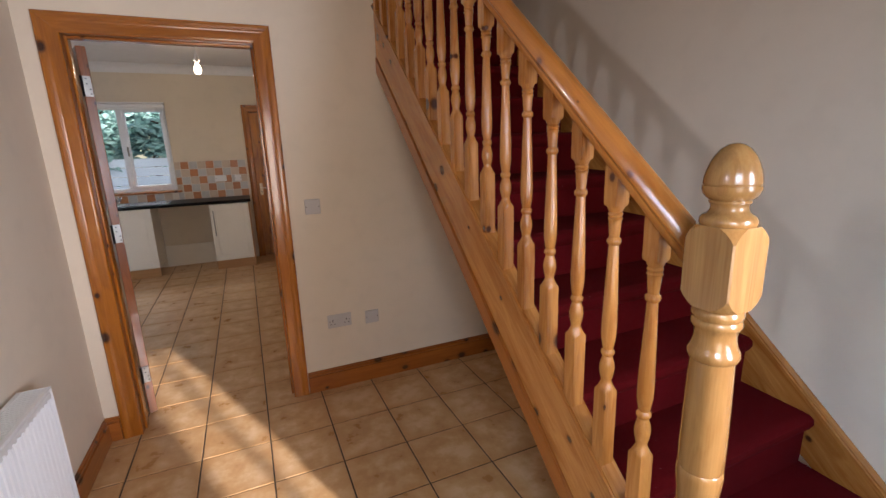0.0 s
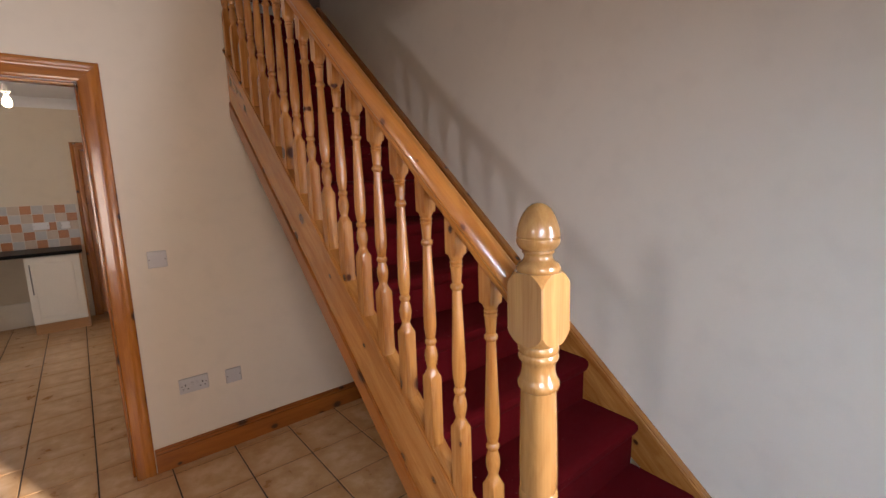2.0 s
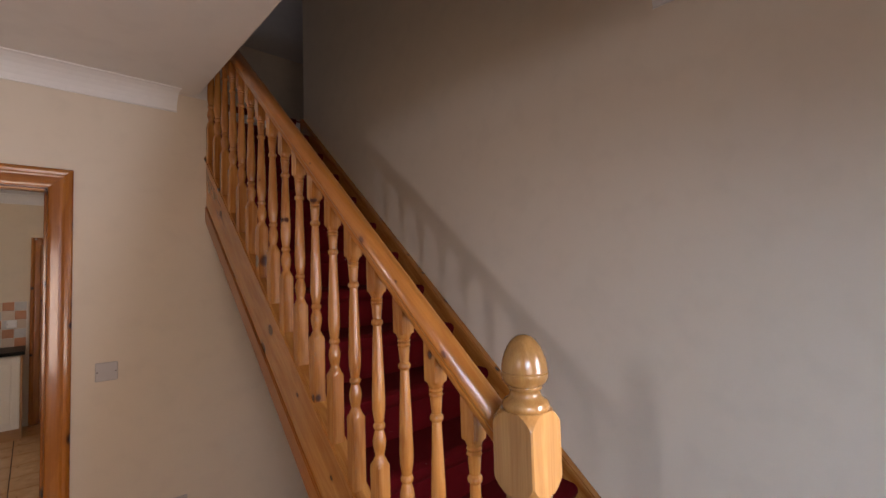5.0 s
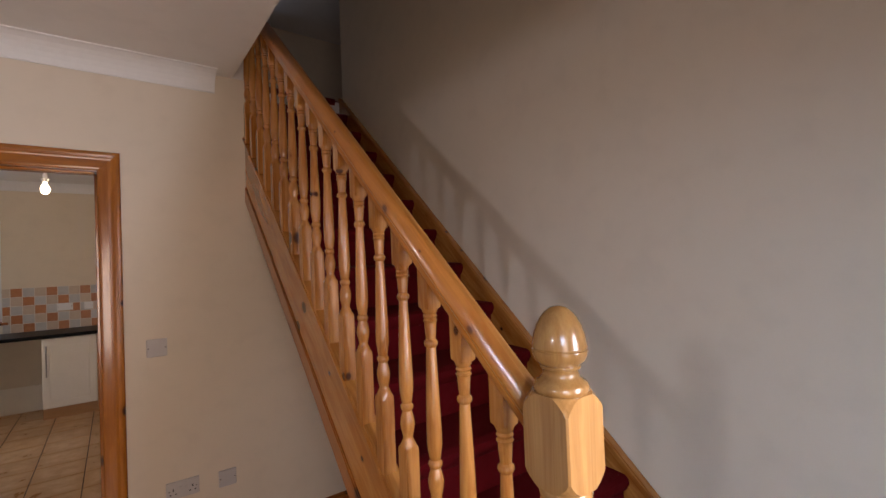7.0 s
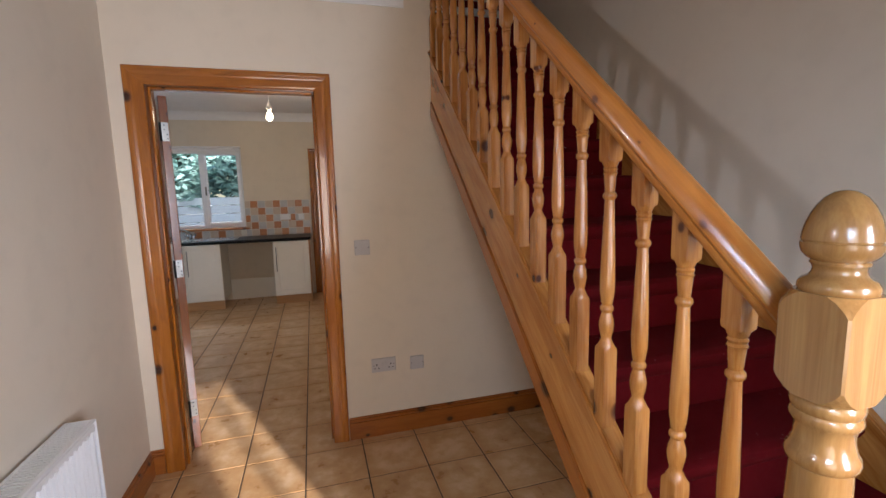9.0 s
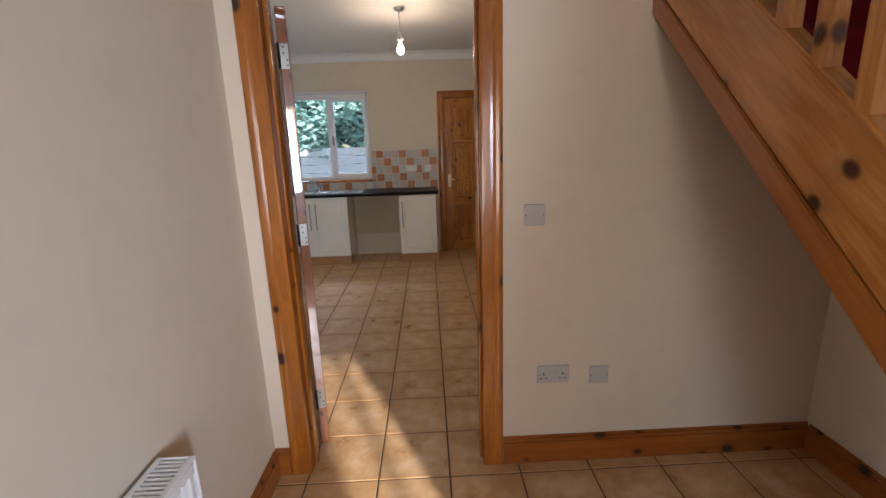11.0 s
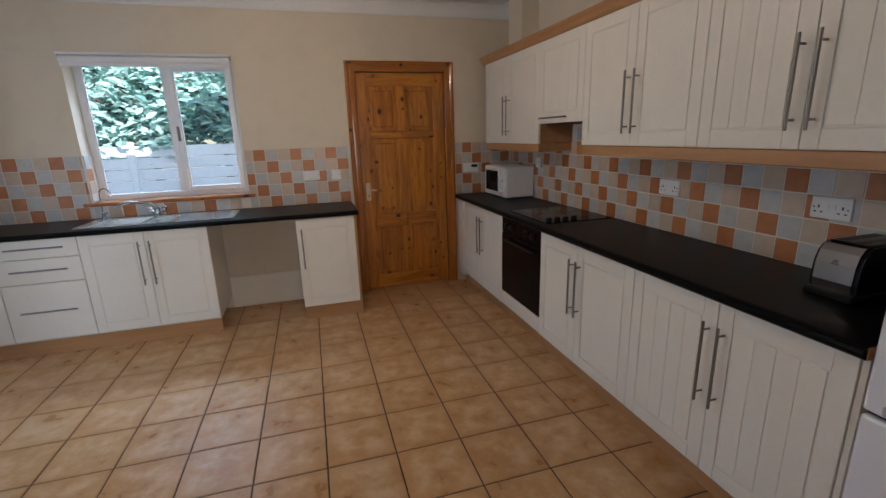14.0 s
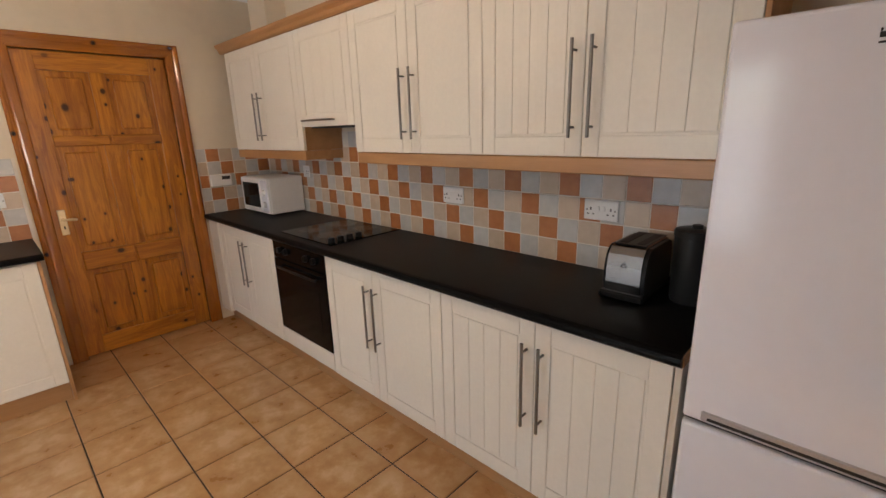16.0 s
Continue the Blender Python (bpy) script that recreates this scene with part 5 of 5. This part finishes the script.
tube(bm, [(-1.80, 7.15, TB + 0.04), (-1.765, 7.135, TB + 0.055)], 0.005, 8)
part("spout", bm, CHROME, filt, smooth=True)

# loose things on the right worktop
WT = 0.904
oven_mw = thing("microwave", (1.6, 6.92, WT), "small white microwave with dark window and two dials", "microwave")
MW_X, MW_S, MW_N, MW_T = 1.462, 6.69, 7.155, 1.185
part("case", boxes((MW_X + 0.012, KIT_E - 0.022, MW_S, MW_N, WT + 0.012, MW_T), bevel=0.006), WHITE_PLASTIC, oven_mw)
at_mw = facing_west(MW_X + 0.012)
mdoor = part("front", boxes((MW_S + 0.002, MW_N - 0.002, WT + 0.016, MW_T - 0.004, 0.0, 0.014), bevel=0.005, at=at_mw), WHITE_PLASTIC, oven_mw)
part("window", boxes((MW_S + 0.150, MW_N - 0.035, WT + 0.055, MW_T - 0.040, 0.012, 0.0165), bevel=0.004, at=at_mw), BLACK_GLASS, mdoor, "dark oval-edged door window")
part("control_panel", boxes((MW_S + 0.012, MW_S + 0.110, WT + 0.028, MW_T - 0.016, 0.012, 0.0170), bevel=0.004, at=at_mw), WHITE_ENAMEL, mdoor)
for v in (WT + 0.175, WT + 0.085):
    bm = bmesh.new()
    lathe(bm, [(0.024, -0.016), (0.025, -0.028), (0.020, -0.038), (0.010, -0.040)], (MW_X + 0.012, MW_S + 0.060, v), 18, "x")
    part("dial", bm, WHITE_PLASTIC, mdoor, smooth=True)
for x, y in ((MW_X + 0.05, MW_S + 0.05), (MW_X + 0.05, MW_N - 0.05), (1.70, MW_S + 0.05), (1.70, MW_N - 0.05)):
    part("foot", boxes((x - 0.012, x + 0.012, y - 0.012, y + 0.012, WT, WT + 0.014)), BLACK_PLASTIC, oven_mw)

toaster = thing("toaster", (1.62, 3.99, WT), "brushed steel toaster with black sides and base", "toaster")
TS, TN = 3.968, 4.112
prof = [(1.475, 0.028), (1.470, 0.060), (1.474, 0.120), (1.486, 0.160), (1.506, 0.182), (1.530, 0.190)]
outline_t = prof + [(1.715, 0.190), (1.735, 0.180), (1.748, 0.155), (1.752, 0.028)]
bm = bmesh.new()
sweep(bm, [(x, 0, WT + z) for x, z in outline_t], (0, TS + 0.012, 0), (0, TN - 0.012, 0))
part("body", bm, plain("toaster_steel", (0.27, 0.26, 0.255), 0.26, 1.0, vary=0.1, scale=90), toaster, "brushed steel wrap")
for y0, y1 in ((TS, TS + 0.013), (TN - 0.013, TN)):
    bm = bmesh.new()
    sweep(bm, [(x, 0, WT + z) for x, z in [(1.482, 0.026), (1.478, 0.060), (1.482, 0.118), (1.494, 0.154), (1.512, 0.174), (1.532, 0.183), (1.712, 0.183), (1.73, 0.174), (1.742, 0.150), (1.746, 0.026)]], (0, y0, 0), (0, y1, 0))
    part("cheek", bm, BLACK_PLASTIC, toaster, "black plastic side")
part("base", boxes((1.455, 1.757, TS - 0.006, TN + 0.006, WT + 0.002, WT + 0.028), bevel=0.006), BLACK_PLASTIC, toaster)
for y in (4.012, 4.070):
    part("slot", boxes((1.535, 1.715, y - 0.014, y + 0.014, WT + 0.186, WT + 0.1935), bevel=0.002), DARK, toaster)
part("slot_frame", boxes((1.515, 1.735, TS + 0.018, TN - 0.018, WT + 0.188, WT + 0.192), bevel=0.002), BLACK_PLASTIC, toaster)
bm = bmesh.new()
tri = [(1.4700, 4.050, WT + 0.120), (1.4700, 4.030, WT + 0.120), (1.4722, 4.040, WT + 0.136)]
for a, b2 in zip(tri, tri[1:] + tri[:1]):
    tube(bm, (a, b2), 0.0010, 6)
part("emblem", bm, DARK, toaster, "small dark triangular emblem")
canister = thing("canister", (1.62, 3.83, WT), "tall black canister with lid behind the toaster", "canister")
bm = bmesh.new()
lathe(bm, [(0.062, 0.0), (0.065, 0.01), (0.066, 0.225), (0.063, 0.232)], (1.615, 3.860, WT), 28)
part("body", bm, BLACK_PLASTIC, canister, smooth=True)
bm = bmesh.new()
lathe(bm, [(0.068, 0.229), (0.069, 0.243), (0.066, 0.252), (0.045, 0.256), (0.018, 0.257), (0.016, 0.268), (0.010, 0.270)], (1.615, 3.860, WT), 28)
part("lid", bm, BLACK_PLASTIC, canister, smooth=True)

# sockets and the control box in the kitchen
on_east, on_north = facing_west(KIT_E - 0.0105), facing_south(KIT_N - 0.0105)
wall_plate("wall_socket", 5.090, 1.157, 0.147, 0.086, on_east, "white double socket on the tiled wall", "socket", switches=(-0.012, 0.012), sockets=(-0.043, 0.043), material=WHITE_PLASTIC)
wall_plate("wall_socket", 4.258, 1.160, 0.147, 0.086, on_east, "white double socket on the tiled wall", "socket", switches=(-0.012, 0.012), sockets=(-0.043, 0.043), material=WHITE_PLASTIC)
wall_plate("wall_socket", 6.62, 1.22, 0.086, 0.086, on_east, "white single socket behind the microwave", "socket", switches=(0.012,), sockets=(-0.01,), material=WHITE_PLASTIC)
wall_plate("wall_socket", -0.185, 1.165, 0.147, 0.086, on_north, "white double outlet plate on tiles beside the window", "socket", material=WHITE_PLASTIC)
wall_plate("wall_socket", 0.035, 1.160, 0.086, 0.086, on_north, "white single outlet plate on tiles by the door", "socket", material=WHITE_PLASTIC)
timer = thing("heating_timer", (1.36, KIT_N - 0.02, 1.16), "white plastic heating timer with dark display", "timer")
part("case", boxes((1.262, 1.420, 1.115, 1.205, 0.0, 0.032), bevel=0.005, at=on_north), WHITE_PLASTIC, timer)
part("display", boxes((1.345, 1.408, 1.165, 1.192, 0.030, 0.0335), at=on_north), DARK, timer)

# pendant lamp
lamp = thing("pendant_lamp", (-0.165, 5.4, CEIL), "lit bare bulb on a short white pendant flex", "lamp")
bm = bmesh.new()
lathe(bm, [(0.042, 0.0), (0.042, -0.012), (0.030, -0.024), (0.008, -0.034)], (-0.165, 5.4, CEIL), 20)
part("ceiling_rose", bm, WHITE_PLASTIC, lamp, smooth=True)
bm = bmesh.new()
tube(bm, [(-0.165, 5.4, CEIL - 0.03), (-0.165, 5.4, 2.42)], 0.0035, 8)
part("flex", bm, WHITE_PLASTIC, lamp)
bm = bmesh.new()
lathe(bm, [(0.010, 2.430), (0.018, 2.415), (0.019, 2.375), (0.022, 2.368), (0.022, 2.350), (0.016, 2.348)], (-0.165, 5.4, 0), 16)
part("holder", bm, WHITE_PLASTIC, lamp, smooth=True)
bm = bmesh.new()
lathe(bm, [(0.031, 2.366), (0.034, 2.372), (0.034, 2.378), (0.024, 2.380)], (-0.165, 5.4, 0), 20)
part("shade_ring", bm, WHITE_PLASTIC, lamp, smooth=True)
bm = bmesh.new()
lathe(bm, [(0.012, 2.350), (0.013, 2.338), (0.022, 2.324), (0.0295, 2.308), (0.033, 2.290), (0.0305, 2.270), (0.022, 2.256), (0.010, 2.249), (0.003, 2.248)], (-0.165, 5.4, 0), 20)
bulb = part("bulb", bm, BULB_GLOW, lamp, "glowing warm white bulb", smooth=True)
bulb.visible_shadow = False

# ---- garden ----
garden = bmesh.new()
box(garden, -200, 200, -200, 200, -0.35, -0.25)
setting("ground", garden, PAVING, "grey paved and gravelled ground outside", "ground")
fence = thing("fence", (-4, 11.4, -0.25), "pale weathered fence of horizontal boards", "fence")
for i in range(9):
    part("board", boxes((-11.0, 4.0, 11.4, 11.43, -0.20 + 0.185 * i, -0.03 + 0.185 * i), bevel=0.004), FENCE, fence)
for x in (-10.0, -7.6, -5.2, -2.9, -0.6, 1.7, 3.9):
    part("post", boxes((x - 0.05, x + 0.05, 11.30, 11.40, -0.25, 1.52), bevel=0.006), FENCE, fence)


def leafy(name, seed, centre, radius, count, material, label):
    """A bush or small tree: stem, limbs and a crown of single leaves in clumps."""
    rng = np.random.default_rng(seed)
    own = thing(name, (centre[0], centre[1], -0.25), label, "tree")
    bm = bmesh.new()
    base = Vector((centre[0], centre[1], -0.25))
    top = Vector((centre[0], centre[1], centre[2] + radius * 0.3))
    lathe(bm, [(0.09, 0.0), (0.07, 0.6), (0.05, top.z + 0.25)], base, 9)
    for k in range(8):
        a = 2 * math.pi * k / 8 + seed
        z = centre[2] - radius * 0.6 + 0.1 * k
        end = Vector((centre[0] + math.cos(a) * radius * 0.8, centre[1] + math.sin(a) * radius * 0.8, z + radius * 0.55))
        tube(bm, [(centre[0], centre[1], z), tuple(Vector((centre[0], centre[1], z)).lerp(end, 0.5) + Vector((0, 0, 0.12))), tuple(end)], 0.018, 6)
    part("trunk", bm, BARK, own)
    clumps = rng.normal(size=(60, 3))
    clumps /= np.linalg.norm(clumps, axis=1)[:, None]
    clumps *= (rng.random((60, 1)) ** 0.4) * radius
    clumps *= np.array((1.0, 0.8, 0.95))
    pick = clumps[rng.integers(0, 60, count)] + rng.normal(size=(count, 3)) * radius * 0.17
    verts, faces = [], []
    for p in pick:
        q = Vector(p) + Vector(centre)
        r = Euler(rng.uniform((-0.9, -0.6, 0), (0.9, 0.6, 6.28))).to_matrix()
        s = 0.055 + 0.05 * rng.random()
        n = len(verts)
        for o in ((-1.1, 0, 0), (-0.3, 0.55, 0.12), (0.55, 0.42, 0.08), (1.25, 0, -0.15), (0.55, -0.42, 0.08), (-0.3, -0.55, 0.12)):
            verts.append(q + r @ (Vector(o) * s))
        faces += [(n, n + 1, n + 2, n + 3), (n, n + 3, n + 4, n + 5)]
    me = bpy.data.meshes.new("crown")
    me.from_pydata([v - origin(own) for v in verts], [], faces)
    me.materials.append(material)
    ob = new("crown", me)
    ob.parent = own
    tagged(ob, "dense green leaves", kind="stuff")


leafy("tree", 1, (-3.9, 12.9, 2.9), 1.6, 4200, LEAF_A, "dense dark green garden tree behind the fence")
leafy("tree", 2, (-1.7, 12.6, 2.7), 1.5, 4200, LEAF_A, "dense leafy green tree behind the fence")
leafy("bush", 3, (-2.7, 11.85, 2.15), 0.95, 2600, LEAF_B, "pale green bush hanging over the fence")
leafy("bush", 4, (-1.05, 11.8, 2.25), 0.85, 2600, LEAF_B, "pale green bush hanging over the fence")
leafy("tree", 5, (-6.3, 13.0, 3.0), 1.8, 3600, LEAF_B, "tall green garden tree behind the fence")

# ---- wall tiles ----
TE, TN_ = 0.0990, 0.1012


def tile_mesh(name, width, height, thick, bevel, material):
    bm = bmesh.new()
    box(bm, -width / 2, width / 2, -height / 2, height / 2, 0.0, thick)
    bmesh.ops.bevel(bm, geom=[e for e in bm.edges if any(v.co.z > thick * 0.5 for v in e.verts) and all(v.co.z > thick * 0.5 for v in e.verts)], offset=bevel, segments=1, affect="EDGES")
    bmesh.ops.recalc_face_normals(bm, faces=bm.faces)
    me = bpy.data.meshes.new(name)
    bm.to_mesh(me)
    bm.free()
    me.materials.append(material)
    return me


wall_tile_meshes = [tile_mesh("tile", 0.0960, 0.0965, 0.008, 0.0018, m) for m in TILE_KINDS]
TILE_Z0 = 0.902
to_south = Matrix(((1, 0, 0, 0), (0, 0, -1, 0), (0, 1, 0, 0), (0, 0, 0, 1)))
to_west = Matrix(((0, 0, -1, 0), (1, 0, 0, 0), (0, 1, 0, 0), (0, 0, 0, 1)))
to_east = Matrix(((0, 0, 1, 0), (1, 0, 0, 0), (0, 1, 0, 0), (0, 0, 0, 1)))
at_n, at_e = facing_south(KIT_N), facing_west(KIT_E)
TILE_LABEL = "terracotta, grey and beige square wall tiles in diagonal pattern"


def splashback(name, rows, at):
    """A grout bed for wall tiles: rows of u0, u1, v0, v1."""
    bm = bmesh.new()
    for u0, u1, v0, v1 in rows:
        box(bm, u0, u1, v0, v1, 0.0005, 0.0094, 0, at)
    return setting(name, bm, WALL_GROUT, TILE_LABEL, "wall tiles")


def lay(bed, at, rot, u0, pitch, cells, kind, cut=1.0):
    """One tile for each cell; kind gives its colour, so that each row is shifted by one tile."""
    for i, r in cells:
        ob = new("tile", wall_tile_meshes[kind(i, r) % 3])
        ob.parent = bed
        ob.matrix_basis = Matrix.Translation(at(u0 + (i + 0.5 * cut) * pitch, TILE_Z0 + (r + 0.5) * TN_, 0.003)) @ rot @ Matrix.Diagonal((cut, 1, 1, 1))


grid = lambda a, b, c, e: [(i, r) for i in range(a, b) for r in range(c, e)]
TOP5, TOP6 = TILE_Z0 + 5 * TN_, TILE_Z0 + 6 * TN_
bed = splashback("trim_splashback_west", [(-2.948, WIN_L, TILE_Z0, TOP5)], at_n)
lay(bed, at_n, to_south, -2.13 - 8 * TN_, TN_, grid(0, 10, 0, 5), lambda i, r: i - 8 + r - 4)
lay(bed, at_n, to_south, -1.927, TN_, grid(0, 1, 0, 5), lambda i, r: 2 + r - 4, 0.2)
bed = splashback("trim_splashback_under_window", [(WIN_L, WIN_R, TILE_Z0, WIN_B - 0.03)], at_n)
lay(bed, at_n, to_south, WIN_L, TN_, grid(0, 11, 0, 1), lambda i, r: i + 1)
bed = splashback("trim_splashback_mid", [(WIN_R, 0.172, TILE_Z0, TOP5)], at_n)
lay(bed, at_n, to_south, -0.653, TN_, grid(0, 8, 0, 5), lambda i, r: i + r - 4)
lay(bed, at_n, to_south, -0.720, TN_, grid(0, 1, 0, 5), lambda i, r: 2 + r - 4, 0.64)
bed = splashback("trim_splashback_door", [(1.190, KIT_E - 0.006, TILE_Z0, TOP5)], at_n)
lay(bed, at_n, to_south, 1.26, TN_, grid(0, 5, 0, 5), lambda i, r: 4 - r - i + 3)
lay(bed, at_n, to_south, 1.192, TN_, grid(0, 1, 0, 5), lambda i, r: 4 - r + 1, 0.66)
bed = splashback("trim_splashback_east", [(3.56, KIT_N - 0.006, TILE_Z0, TOP5), (5.55, 6.11, TOP5, TOP6)], at_e)
lay(bed, at_e, to_west, 4.558 - 11 * TE, TE, grid(1, 38, 0, 5) + [(i, 5) for i in range(22, 26)], lambda i, r: 11 - i + r - 2)
bed = splashback("trim_reveal_tiles", [(KIT_N + 0.002, 7.428, TILE_Z0 + 0.14, TOP5)], facing_east(WIN_L))
lay(bed, facing_east(WIN_L), to_east, KIT_N + 0.004, TN_, grid(0, 1, 2, 5), lambda i, r: i + r)

# ---- floor tiles ----
P, FX, FY = 0.325, 0.08, 2.60
floor_ob = bpy.data.objects["floor"]
floor_mesh = tile_mesh("tile", P - 0.0065, P - 0.0065, 0.010, 0.003, FLOOR_TILE)
spare = bmesh.new()
for i in range(-10, 6):
    for j in range(-11, 15):
        x, y = FX + P * (i + 0.5), FY + P * (j + 0.5)
        hall = HALL_W - 0.12 < x < HALL_E + 0.12 and HALL_S - 0.1 < y < HALL_N + 0.2
        kitchen = KIT_W - 0.1 < x < KIT_E + 0.1 and KIT_S - 0.2 < y < KIT_N + 0.1
        if not (hall or kitchen):
            continue
        seen = (hall and y > 0.3) or (kitchen and y < 6.9 and -2.7 < x < 1.45)
        if seen:
            ob = new("tile", floor_mesh)
            ob.parent = floor_ob
            ob.location = (x, y, -0.010)
            ob.rotation_euler = (0, 0, radians(90 * ((i * 7 + j * 3) % 4)))
        else:
            box(spare, x - P / 2 + 0.0035, x + P / 2 - 0.0035, y - P / 2 + 0.0035, y + P / 2 - 0.0035, -0.010, 0.0)
tagged(part("tile_field", spare, FLOOR_TILE, floor_ob), "further floor tiles", kind="stuff")
